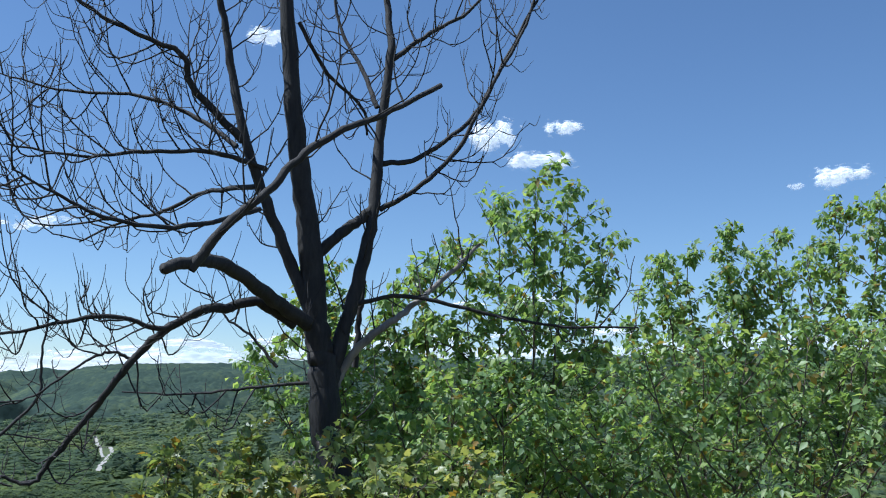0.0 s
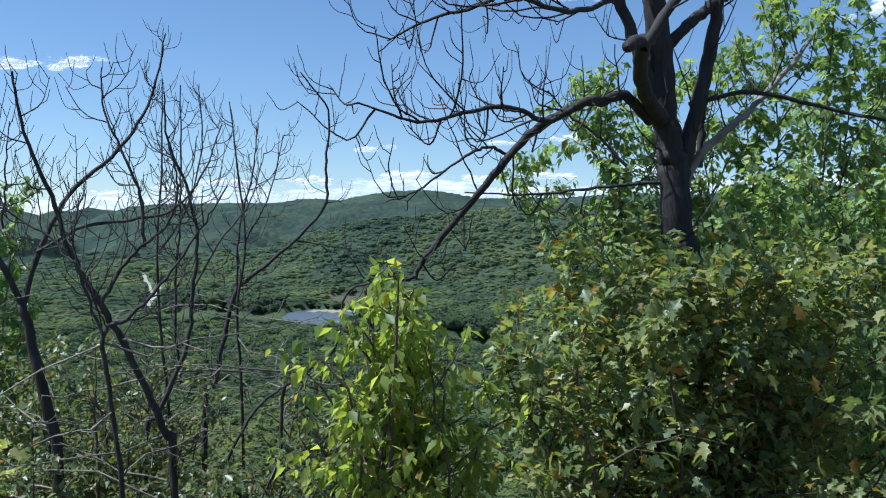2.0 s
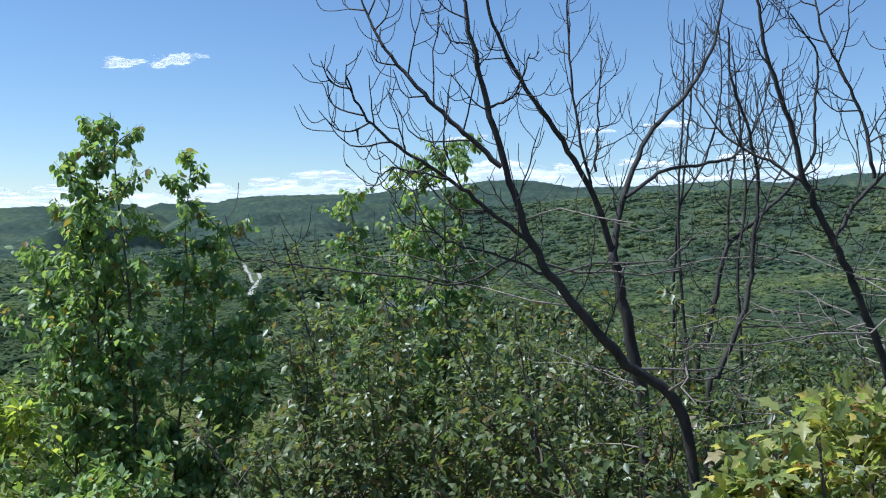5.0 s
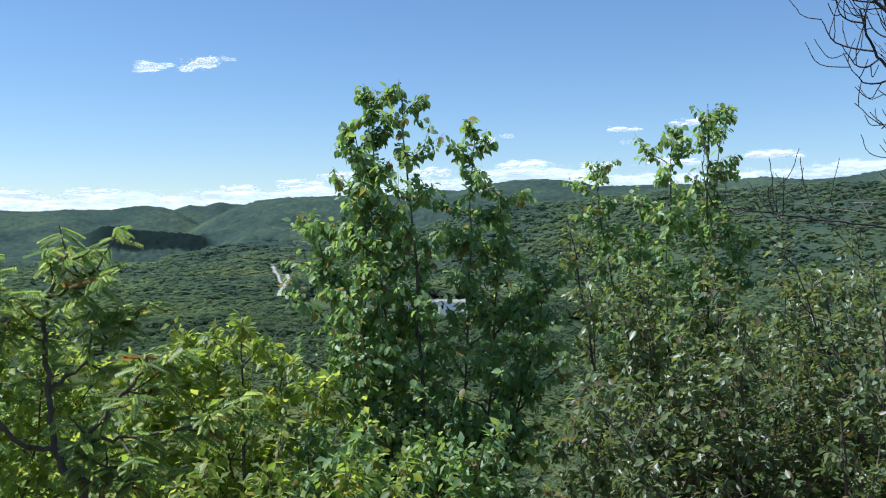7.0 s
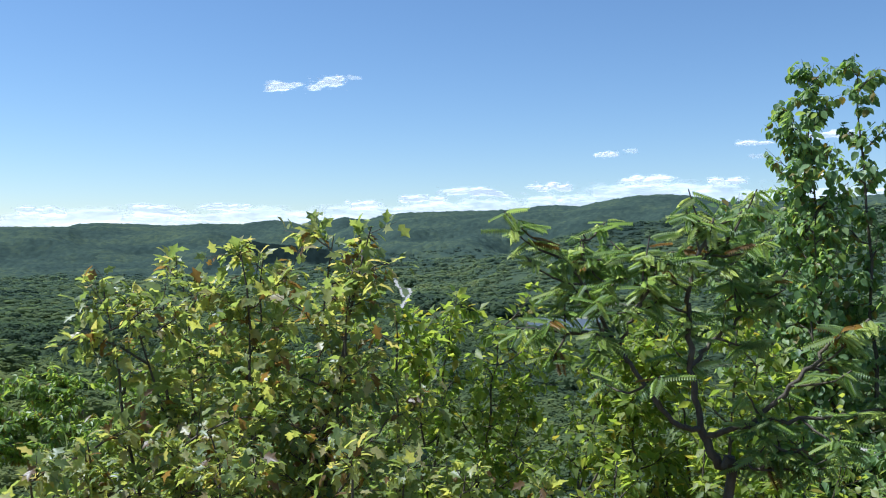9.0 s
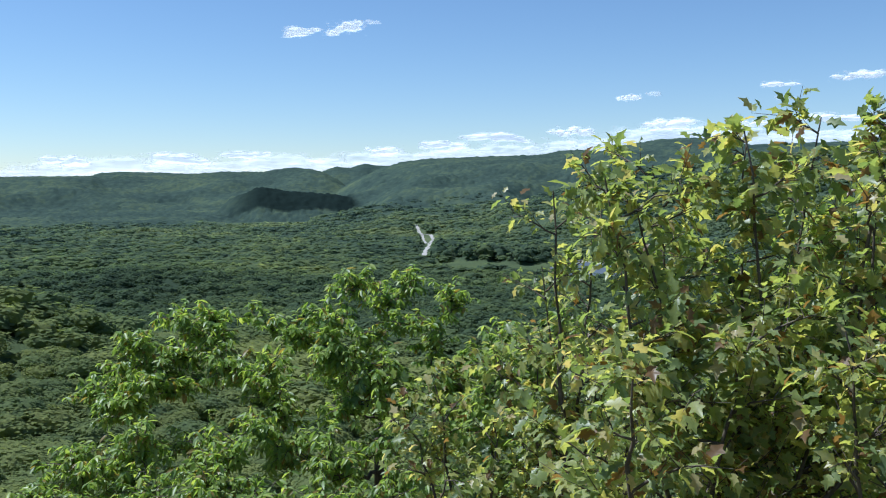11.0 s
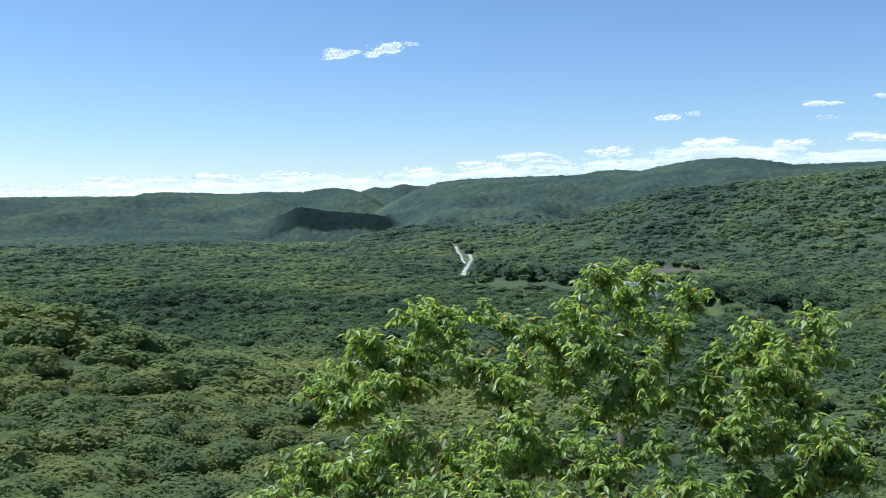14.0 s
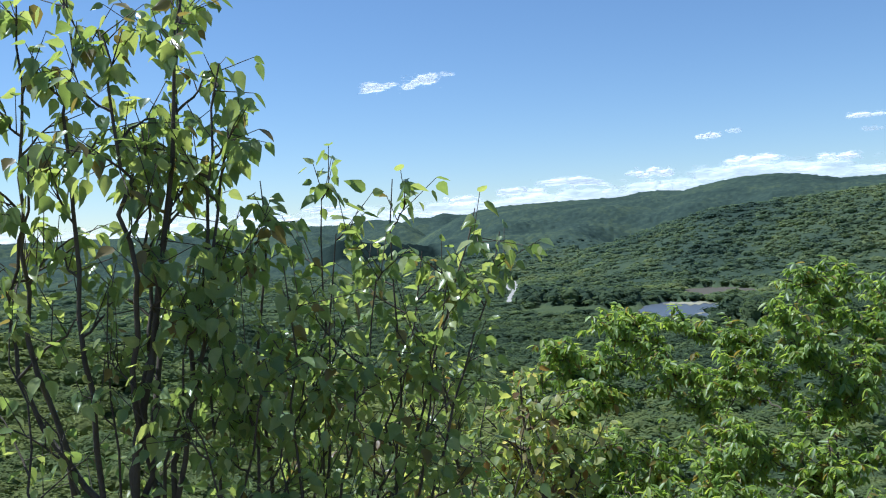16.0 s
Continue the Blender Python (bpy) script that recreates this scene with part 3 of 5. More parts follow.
road_strip("road", ROAD_SPUR, 4.5, "short pale gravel spur beside the valley road")
road_strip("road", ROAD_NEAR, 4.0, "pale road strip below the sloping woods")


# ---- clouds ----
def cloud(az, el, wide, high, seed, mat, label, far=4720.0, puffs=9, rise=0.0):
    """A shallow sheet turned to face the camera's path, bulged like soft puffs over a flatter underside, thinning out
    to its edge. wide and high in degrees; rise: how far one end lifts.
    """
    r = np.random.RandomState(seed)
    w, h = far * radians(wide), far * radians(high)
    cols, rows = 64, 36
    U, V = np.meshgrid(np.linspace(-0.8, 0.8, cols), np.linspace(-1.1, 1.1, rows))
    D = np.zeros(U.shape)
    for k in range(puffs):
        u = ((k + r.uniform(0.1, 0.9)) / puffs - 0.5) * 0.86
        rad = r.uniform(0.55, 1.0) * (1 - 1.6 * u * u)
        cv = r.uniform(-0.30, 0.20) + rise * u
        lift = np.where(V > cv, (V - cv) / (0.62 * rad), (V - cv) / (0.34 * rad))
        D = np.maximum(D, rad * np.exp(-(((U - u) / (0.75 * rad / puffs**0.6)) ** 2) - lift**2))
    frill = np.array([noise.fractal(Vector((p * 6, q * 6 * high / wide * 2, seed)), 0.7, 2.1, 5) for p, q in zip(U.ravel(), V.ravel())]).reshape(U.shape)
    edge = smooth(0.8, 0.6, np.abs(U)) * smooth(1.1, 0.8, np.abs(V))
    T = np.clip((D * 1.15 + 0.24 * frill) * edge, -0.6, 1.2) - (1 - edge)
    me = grid_mesh("cloud", U * w, -0.4 * h * np.clip(T, 0, 1) ** 0.7, V * h * 0.5)
    at = me.attributes.new("thickness", "FLOAT", "POINT")
    at.data.foreach_set("value", np.ascontiguousarray(T).ravel().astype(np.float32))
    me.materials.append(mat)
    ob = new("cloud", me)
    e = radians(el)
    ob.matrix_world = pose(PIVOT[0] + far * math.cos(e) * math.sin(radians(az)), PIVOT[1] + far * math.cos(e) * math.cos(radians(az)), -1.5 + far * math.sin(e), 0, 0, -az)
    return tagged(ob, label, "cloud", group="clouds in the sky")


SMALL, BANK = "small bright white fair-weather cloud in blue sky", "low white cloud bank along the horizon"
cloud(-5.6, 9.95, 2.2, 1.25, 1, M_CLOUD, SMALL, rise=1.1, puffs=6)
cloud(-8.25, 9.6, 2.2, 1.0, 3, M_CLOUD, SMALL, rise=0.7, puffs=5)
cloud(-3.9, 10.3, 0.9, 0.5, 4, M_THIN, SMALL, puffs=4)
cloud(12.3, 5.5, 1.56, 0.71, 5, M_CLOUD, SMALL)
cloud(13.7, 5.7, 0.96, 0.51, 6, M_THIN, SMALL)
cloud(21.2, 6.0, 2.16, 0.59, 7, M_CLOUD, SMALL)
cloud(21.4, 5.2, 1.20, 0.51, 8, M_THIN, SMALL)
cloud(25.3, 6.3, 2.64, 0.85, 9, M_CLOUD, SMALL)
cloud(25.6, 15.1, 4.32, 1.70, 10, M_CLOUD, SMALL, puffs=14)
cloud(22.6, 16.6, 3.12, 3.23, 11, M_CLOUD, SMALL, puffs=14)
cloud(27.3, 17.2, 2.16, 1.53, 12, M_CLOUD, SMALL)
cloud(44.1, 13.1, 3.12, 2.04, 13, M_CLOUD, SMALL, puffs=12)
cloud(41.5, 12.8, 0.96, 0.68, 14, M_THIN, SMALL)
r_bank = random.Random(4)
for k in range(34):
    a = -31 + 2.35 * k + r_bank.uniform(-0.8, 0.8)
    e = float(np.interp(a, SKY_AZ, SKY_EL))
    cloud(a, e + r_bank.uniform(0.05, 0.35), r_bank.uniform(4.5, 8.0), r_bank.uniform(1.2, 2.0), 40 + k, M_THIN, BANK, far=4780.0)
for a, up, w, h in ((-22.5, 0.9, 2.2, 0.5), (-16, 0.8, 3.0, 0.7), (-11.8, 1.0, 2.6, 0.5), (-3.2, 0.9, 2.0, 0.5), (0.5, 0.8, 2.4, 0.45), (4.0, 1.1, 3.6, 0.6), (8.6, 1.1, 2.4, 0.6), (14.9, 0.9, 2.6, 0.6), (19.5, 1.2, 1.8, 0.5), (24, 1.4, 2.6, 0.5), (30, 1.3, 2.8, 0.5)):
    cloud(a, float(np.interp(a, SKY_AZ, SKY_EL)) + up, 1.25 * w, 1.8 * h, int(100 + a * 3), M_CLOUD, BANK, far=4750.0)
cloud(7.4, 22.3, 2.6, 1.7, 15, M_CLOUD, SMALL, puffs=14)


# ---- plants: builders ----
class Wood:
    """Collects tapered round limbs for one mesh."""

    def __init__(self):
        self.co, self.faces, self.count = [], [], 0

    def limb(self, pts, r0, r1, sides=6, knots=0.0, rng=None):
        pts = np.asarray(pts, float)
        n = len(pts)
        tan = np.gradient(pts, axis=0)
        tan /= np.linalg.norm(tan, axis=1)[:, None] + 1e-9
        ref = np.array([0.31, 0.95, 0.05]) if abs(tan[0][2]) > 0.7 else np.array([0.05, 0.1, 1.0])
        a = np.cross(tan, ref)
        a /= np.linalg.norm(a, axis=1)[:, None] + 1e-9
        b = np.cross(tan, a)
        rad = np.linspace(1, 0, n) ** 0.85 * (r0 - r1) + r1
        if knots and rng is not None:
            rad = rad * (1 + knots * rng.uniform(-1, 1, n))
        ang = np.linspace(0, 2 * np.pi, sides, endpoint=False)
        ring = a[:, None] * np.cos(ang)[None, :, None] + b[:, None] * np.sin(ang)[None, :, None]
        v = pts[:, None] + ring * rad[:, None, None]
        if r1 > 0.009:
            tip = pts[-1] + tan[-1] * r1 * 0.5
            v = np.concatenate([v, (tip + (v[-1] - pts[-1]) * 0.15)[None]])
            n += 1
        self.co.append(v.reshape(-1, 3))
        i = self.count + np.arange(n * sides).reshape(n, sides)
        j = np.roll(i, -1, axis=1)
        self.faces.append(np.stack([i[:-1], j[:-1], j[1:], i[1:]], -1).reshape(-1, 4))
        self.count += n * sides

    def mesh(self, name, mat):
        me = bpy.data.meshes.new(name)
        co, quads = np.concatenate(self.co).astype(np.float32), np.concatenate(self.faces).astype(np.int32)
        me.vertices.add(len(co))
        me.vertices.foreach_set("co", co.ravel())
        me.loops.add(quads.size)
        me.loops.foreach_set("vertex_index", quads.ravel())
        me.polygons.add(len(quads))
        me.polygons.foreach_set("loop_start", np.arange(0, quads.size, 4, dtype=np.int32))
        me.polygons.foreach_set("use_smooth", np.ones(len(quads), bool))
        me.update(calc_edges=True)
        me.materials.append(mat)
        return me


def unit(v):
    v = np.asarray(v, float)
    return v / (np.linalg.norm(v, axis=-1, keepdims=True) + 1e-9)


def bow(a, b, lift, rng, n=7, wild=0.04):
    """A wandering line from a to b, lifted in the middle."""
    a, b = np.asarray(a, float), np.asarray(b, float)
    u = np.linspace(0, 1, n)[:, None]
    long = np.linalg.norm(b - a)
    p = a + (b - a) * u + np.array([0, 0, 1.0]) * lift * long * 4 * u * (1 - u)
    w = np.cumsum(rng.normal(0, wild * long / math.sqrt(n), (n, 3)), 0)
    w -= w[0]
    return p + w - u * w[-1]


def spline(points, n=4):
    """A smooth line through the points."""
    p = np.asarray(points, float)
    p = np.concatenate([[2 * p[0] - p[1]], p, [2 * p[-1] - p[-2]]])
    out = []
    for k in range(1, len(p) - 2):
        for u in np.linspace(0, 1, n, endpoint=False):
            a, b, c, d = p[k - 1 : k + 3]
            out.append(0.5 * (2 * b + (c - a) * u + (2 * a - 5 * b + 4 * c - d) * u**2 + (3 * b - a - 3 * c + d) * u**3))
    return np.array(out + [p[-2]])


def along(line, u):
    k = np.clip(u, 0, 1) * (len(line) - 1)
    i = min(int(k), len(line) - 2)
    return line[i] + (line[i + 1] - line[i]) * (k - i), unit(line[i + 1] - line[i])


def blade(kind):
    """Points and triangles of one leaf, its stalk at the origin, along +x, its face up +z."""
    if kind == "ovate":
        v = [(0, 0, 0), (0.45, 0, -0.05), (1, 0, -0.16), (0.40, 0.29, 0.05), (0.40, -0.29, 0.05)]
        f = [(0, 1, 3), (1, 2, 3), (0, 4, 1), (1, 4, 2)]
    elif kind == "round":
        v = [(0, 0, 0), (0.40, 0, -0.04), (1, 0, -0.18), (0.16, 0.25, 0.05), (0.44, 0.35, 0.03), (0.74, 0.22, -0.03), (0.16, -0.25, 0.05), (0.44, -0.35, 0.03), (0.74, -0.22, -0.03)]
        f = [(1, 3, 0), (1, 4, 3), (1, 5, 4), (1, 2, 5), (1, 0, 6), (1, 6, 7), (1, 7, 8), (1, 8, 2)]
    elif kind == "heart":
        v = [(0, 0, 0), (0.42, 0, -0.10), (1, 0, -0.20), (0.12, 0.25, 0.02), (0.38, 0.32, 0.03), (0.72, 0.16, -0.05), (0.12, -0.25, 0.02), (0.38, -0.32, 0.03), (0.72, -0.16, -0.05)]
        f = [(1, 3, 0), (1, 4, 3), (1, 5, 4), (1, 2, 5), (1, 0, 6), (1, 6, 7), (1, 7, 8), (1, 8, 2)]
    elif kind == "leaf":
        v = [(0, 0, 0), (0.45, 0, -0.05), (1, 0, -0.20), (0.22, 0.15, 0.05), (0.52, 0.19, 0.02), (0.22, -0.15, 0.05), (0.52, -0.19, 0.02)]
        f = [(0, 1, 3), (1, 4, 3), (1, 2, 4), (0, 5, 1), (1, 5, 6), (1, 6, 2)]
    elif kind == "lobed":
        v = [(0.45, 0, -0.03), (0, 0, 0), (0.22, 0.27, 0.06), (0.38, 0.16, 0.04), (0.60, 0.36, -0.02), (0.70, 0.15, 0.0), (1, 0, -0.22)]
        v += [(x, -y, z) for x, y, z in (v[5], v[4], v[3], v[2])]
        f = [(0, k, k + 1) for k in range(1, 10)] + [(0, 10, 1)]
    else:
        v, f = [], []
        for k in range(12):
            x = 0.10 + 0.082 * k
            v += [(x, 0.007, -0.10 * x * x), (x, -0.007, -0.10 * x * x)]
            if k:
                f += [(2 * k - 2, 2 * k - 1, 2 * k), (2 * k - 1, 2 * k + 1, 2 * k)]
        for k in range(12):
            x = v[2 * k][0]
            for i, s in ((0, 1), (1, -1)):
                ln, wd = 0.25 * (1 - 0.05 * abs(k - 3)), 0.056
                o = len(v)
                v += [(x + 0.05 + wd, s * ln * 0.5, 0.03 - 0.10 * x * x), (x + 0.08, s * ln, -0.10 - 0.10 * x * x), (x + 0.05 - wd, s * ln * 0.5, 0.03 - 0.10 * x * x)]
                f += [(2 * k + i, o, o + 1), (2 * k + i, o + 1, o + 2)]
    return np.array(v, float), np.array(f, int)


BLADES = {k: blade(k) for k in ("ovate", "round", "heart", "leaf", "lobed", "frond")}


class Leaves:
    def __init__(self):
        self.at, self.to, self.up, self.size = [], [], [], []

    def put(self, at, to, up, size):
        self.at.append(at), self.to.append(to), self.up.append(up), self.size.append(size)

    def frames(self):
        at, to, up = np.array(self.at), unit(np.array(self.to)), np.array(self.up)
        side = unit(np.cross(up, to))
        return at, to, side, unit(np.cross(to, side)), np.array(self.size)

    def build(self, kind, mat, parent, single, leaf_name="leaf"):
        """Up to `single` leaves nearest the path as pieces of their own, the rest one mesh."""
        at, to, side, up, size = self.frames()
        order = np.argsort(at[:, 1] + 0.24 * at[:, 0])
        v, f = BLADES[kind]
        one = bpy.data.meshes.new(leaf_name)
        one.from_pydata(v.tolist(), [], f.tolist())
        one.materials.append(mat)
        for p in one.polygons:
            p.use_smooth = True
        for k in order[:single]:
            o = new(leaf_name, one)
            o.parent = parent
            s = size[k]
            m = Matrix([[*(c[i] * s for c in (to[k], side[k], up[k])), at[k][i]] for i in range(3)] + [[0, 0, 0, 1]])
            o.matrix_local = parent.matrix_world.inverted() @ m if parent.type == "EMPTY" else m
        rest = order[single:]
        if len(rest) == 0:
            return
        rot = np.stack([to, side, up], -1)[rest] * size[rest][:, None, None]
        co = (np.einsum("nij,kj->nki", rot, v) + at[rest][:, None]).reshape(-1, 3)
        tri = (f[None] + (np.arange(len(rest)) * len(v))[:, None, None]).reshape(-1, 3)
        me = bpy.data.meshes.new("crown")
        me.vertices.add(len(co))
        me.vertices.foreach_set("co", (co - np.array(parent.location)).astype(np.float32).ravel())
        me.loops.add(tri.size)
        me.loops.foreach_set("vertex_index", tri.astype(np.int32).ravel())
        me.polygons.add(len(tri))
        me.polygons.foreach_set("loop_start", np.arange(0, tri.size, 3, dtype=np.int32))
        me.polygons.foreach_set("use_smooth", np.ones(len(tri), bool))
        me.update(calc_edges=True)
        me.materials.append(mat)
        o = new("crown", me)
        o.parent = parent
        tagged(o, kind="stuff")


def wood_part(name, wood, mat, parent, label=""):
    if not wood.co:
        return None
    loc = np.array(parent.location)
    wood.co = [c - loc for c in wood.co]
    o = new(name, wood.mesh(name, mat))
    o.parent = parent
    return tagged(o, label)


def root(name, x, y, label, category, group=""):
    ob = new(name)
    ob.empty_display_size = 0.2
    ob.location = (x, y, ground_z(x, y) - 0.05)
    bpy.context.view_layer.update()
    return tagged(ob, label, category, group=group)


def leafy(name, label, category, at, tips, seed, mat, kind="ovate", size=0.085, stem=0.03, spread=0.8, start=0.25,
          boughs=16, twigs=5, per_twig=9, droop=0.5, bark=None, single=60, group="", rise=0.5, fork=0.35, apart=False, ends=1.0):
    """A leafy tree or shrub: a leader from the base to the first tip, stems from it to the others, boughs, twigs, and leaves along the twigs."""
    rng = np.random.RandomState(seed)
    ob = root(name, *at, label, category, group)
    base = np.array(ob.location)
    bark = bark or M_BARK
    leaves, rest = Leaves(), Wood()
    leader = None
    for n, tip in enumerate(tips):
        tip = np.array(tip, float) - np.array([0, 0, 0.10 * spread + 0.02])
        if leader is None:
            foot, r0 = base, stem
            mid = foot + (tip - foot) * np.array([0.4, 0.4, 0.5]) + rng.normal(0, 0.10, 3)
        else:
            u = np.clip(fork * (tip[2] - base[2]) / max(0.3, tips[0][2] - base[2]) * rng.uniform(0.6, 1.3), 0.02, 0.7)
            foot, r0 = along(leader, u)[0], stem * (0.75 - 0.5 * u)
            mid = foot + (tip - foot) * np.array([0.62, 0.62, 0.45]) + rng.normal(0, 0.08, 3)
        line = spline([foot, mid, tip + rng.normal(0, 0.03, 3)], 8)
        line[1:-1] += rng.normal(0, 0.012, line[1:-1].shape)
        if leader is None:
            leader = line
        w = Wood()
        w.limb(line, r0, min(0.004, stem * 0.12), 7, 0.05, rng)
        wood_part("trunk" if n == 0 else "stem", w, bark, ob)
        for k in range(boughs):
            u = start + (1 - start) * ((k + rng.uniform(0, 1)) / boughs)
            p, t = along(line, u)
            a = k * 2.4 + rng.uniform(-0.6, 0.6)
            reach = spread * (0.30 + 0.95 * (1 - u) ** 0.8) * rng.choice([0.35, 0.7, 1.0, 1.0, 1.5]) * rng.uniform(0.7, 1.2)
            out = np.array([math.cos(a), math.sin(a), rise * rng.uniform(0.2, 1.7)])
            end = p + unit(out + 0.4 * t) * reach
            bl = bow(p, end, rng.uniform(-0.06, 0.10), rng, 6, 0.09)
            wood = Wood() if apart else rest
            wood.limb(bl, (0.005 + 0.010 * reach * (1 - u * 0.5)) * min(1, stem / 0.025), 0.0018, 4)
            for j in range(twigs):
                v = 0.15 + 0.85 * (j + rng.uniform(0, 1)) / twigs
                q, t2 = along(bl, v)
                d = unit(t2 * 0.8 + rng.normal(0, 0.6, 3) + np.array([0, 0, 0.25]))
                ln = (0.12 + 0.22 * reach) * rng.uniform(0.6, 1.3)
                tl = np.array([q, q + d * ln])
                wood.limb(tl, 0.003 * min(1, stem / 0.025), 0.0012, 3)
                for i in range(per_twig):
                    s, t3 = along(tl, 1 - (1 - (i + rng.uniform(0.2, 1.0)) / per_twig) ** ends)
                    side = unit(np.cross(t3, rng.normal(0, 1, 3)))
                    to = unit(t3 * 0.5 + side + np.array([0, 0, -droop + 0.35 * rng.normal()]))
                    up = np.array([0, 0, 1.0]) + rng.normal(0, 0.5, 3)
                    leaves.put(s + to * 0.02, to, up, size * rng.uniform(0.55, 1.25))
                if stem < 0.025:
                    leaves.put(tl[-1], unit(d + np.array([0, 0, -0.6 * droop])), np.array([0, 0, 1.0]) + rng.normal(0, 0.5, 3), size * rng.uniform(0.7, 1.1))
            if stem < 0.025:
                for i in range(3):
                    to = unit(bl[-1] - bl[-2] + rng.normal(0, 0.6, 3) + np.array([0, 0, -0.5 * droop]))
                    leaves.put(bl[-1], to, np.array([0, 0, 1.0]) + rng.normal(0, 0.5, 3), size * rng.uniform(0.7, 1.1))
            if apart:
                tagged(wood_part("branch", wood, bark, ob), kind="stuff")
        for i in range(per_twig * 3):
            s, t3 = along(line, rng.uniform(0.65, 1.0))
            to = unit(rng.normal(0, 1, 3) + np.array([0, 0, 0.2 - droop]))
            leaves.put(s + to * 0.03, to, np.array([0, 0, 1.0]) + rng.normal(0, 0.45, 3), size * rng.uniform(0.6, 1.2))
    if rest.co:
        tagged(wood_part("branchwork", rest, bark, ob), kind="stuff")
    leaves.build(kind, mat, ob, single)
    return ob


def oak(name, label, at, fork, tips, seed, mat, tuft=0.52, size=0.165):
    """A tree whose limbs reach from the fork to each tip by way of the nearest wood, each ending in a rounded tuft of hanging leaves."""
    rng = np.random.RandomState(seed)
    ob = root(name, *at, label, "tree")
    base, fork = np.array(ob.location), np.array(fork, float)
    trunk = spline([base, base * 0.5 + fork * 0.5 + rng.normal(0, 0.1, 3), fork], 8)
    w = Wood()
    w.limb(trunk, 0.13, 0.085, 9, 0.05, rng)
    wood_part("trunk", w, M_BARK, ob)
    known = [(p, 0.085) for p in trunk[len(trunk) // 2 :]]
    leaves = Leaves()
    tips = [np.array(q, float) for q in tips]
    tips += [q + rng.normal(0, 1, 3) * np.array([0.42, 0.6, 0.30]) - np.array([0, 0, 0.48]) for q in tips]
    for tip in sorted(tips, key=lambda q: np.linalg.norm(q - fork)):
        top = tip - np.array([0, 0, tuft * 0.45])
        p, r0 = min(known, key=lambda k: np.linalg.norm(top - k[0]) + 1.8 * max(0, k[0][2] - top[2] + 0.35))
        long = np.linalg.norm(top - p)
        mid = p + (top - p) * np.array([0.6, 0.6, 0.42]) + rng.normal(0, 0.06 * long, 3)
        line = spline([p, mid, top], 7)
        line[1:-1] += rng.normal(0, 0.02, line[1:-1].shape)
        r0 = min(r0 * 0.8, 0.016 + 0.018 * long)
        w = Wood()
        w.limb(line, r0, 0.010, 7, 0.06, rng)
        known += [(q, r0 + (0.010 - r0) * k / len(line)) for k, q in enumerate(line) if k > 2]
        for k in range(25):
            u = rng.uniform(0.35, 1.0) if k < 11 else rng.uniform(0.85, 1.0)
            q, d = along(line, u)
            out = unit(np.append(rng.normal(0, 1, 2), rng.uniform(-0.25, 1.1)))
            end = q + out * tuft * rng.uniform(0.45, 1.05) * (1.0 if u > 0.8 else 0.7)
            tl = bow(q, end, rng.uniform(-0.02, 0.10), rng, 5, 0.08)
            w.limb(tl, 0.008, 0.003, 4)
            for i in range(16):
                v = 1 - (1 - (i + rng.uniform(0, 1)) / 16) ** 1.8
                s, t3 = along(tl, v)
                a = rng.uniform(0, 6.28)
                to = unit(t3 * 0.45 + np.array([math.cos(a), math.sin(a), rng.uniform(-1.5, 0.0)]))
                leaves.put(s, to, np.array([0, 0, 1.0]) + rng.normal(0, 0.35, 3), size * rng.uniform(0.6, 1.2))
        tagged(wood_part("limb", w, M_BARK, ob), kind="stuff")
    leaves.build("leaf", mat, ob, 90)
    return ob


def sumac(name, label, at, limbs, seed, mat, size=0.18, group=""):
    """A stag-branched shrub that carries whorls of long fronds at the ends of its bare limbs. limbs: points, thick, thin."""
    rng = np.random.RandomState(seed)
    ob = root(name, *at, label, "shrub", group)
    base = np.array(ob.location)
    leaves = Leaves()
    for k, (pts, r0, r1) in enumerate(limbs):
        line = spline(([base] if k == 0 else []) + list(pts), 6)
        line[1:-1] += rng.normal(0, 0.008, line[1:-1].shape)
        w = Wood()
        w.limb(line, r0 * 0.54, r1 * 0.55, 7, 0.06, rng)
        wood_part("trunk" if k == 0 else "limb", w, M_BARK, ob)
        ends = [(line[-1], unit(line[-1] - line[-3]))]
        for j in range(0 if k == 0 else 8):
            p, t = along(line, rng.uniform(0.2, 0.96))
            e = p + unit(t * 0.5 + rng.normal(0, 0.6, 3) + np.array([0, 0, 0.1])) * rng.uniform(0.10, 0.34)
            w = Wood()
            w.limb(bow(p, e, -0.08, rng, 5, 0.06), 0.007, 0.003, 5)
            wood_part("branch", w, M_BARK, ob)
            ends.append((e, unit(e - p)))
        for e, d in ends if k else ():
            for i in range(rng.randint(8, 13)):
                a = i * 2.4 + rng.uniform(-0.4, 0.4)
                out = np.array([math.cos(a), math.sin(a), rng.uniform(-0.8, 0.35)])
                leaves.put(e - d * 0.14 * rng.uniform(0, 1), unit(out), np.array([0, 0, 1.0]) + rng.normal(0, 0.35, 3), size * rng.uniform(0.55, 1.2))
    leaves.build("frond", mat, ob, 120, "frond")
    return ob


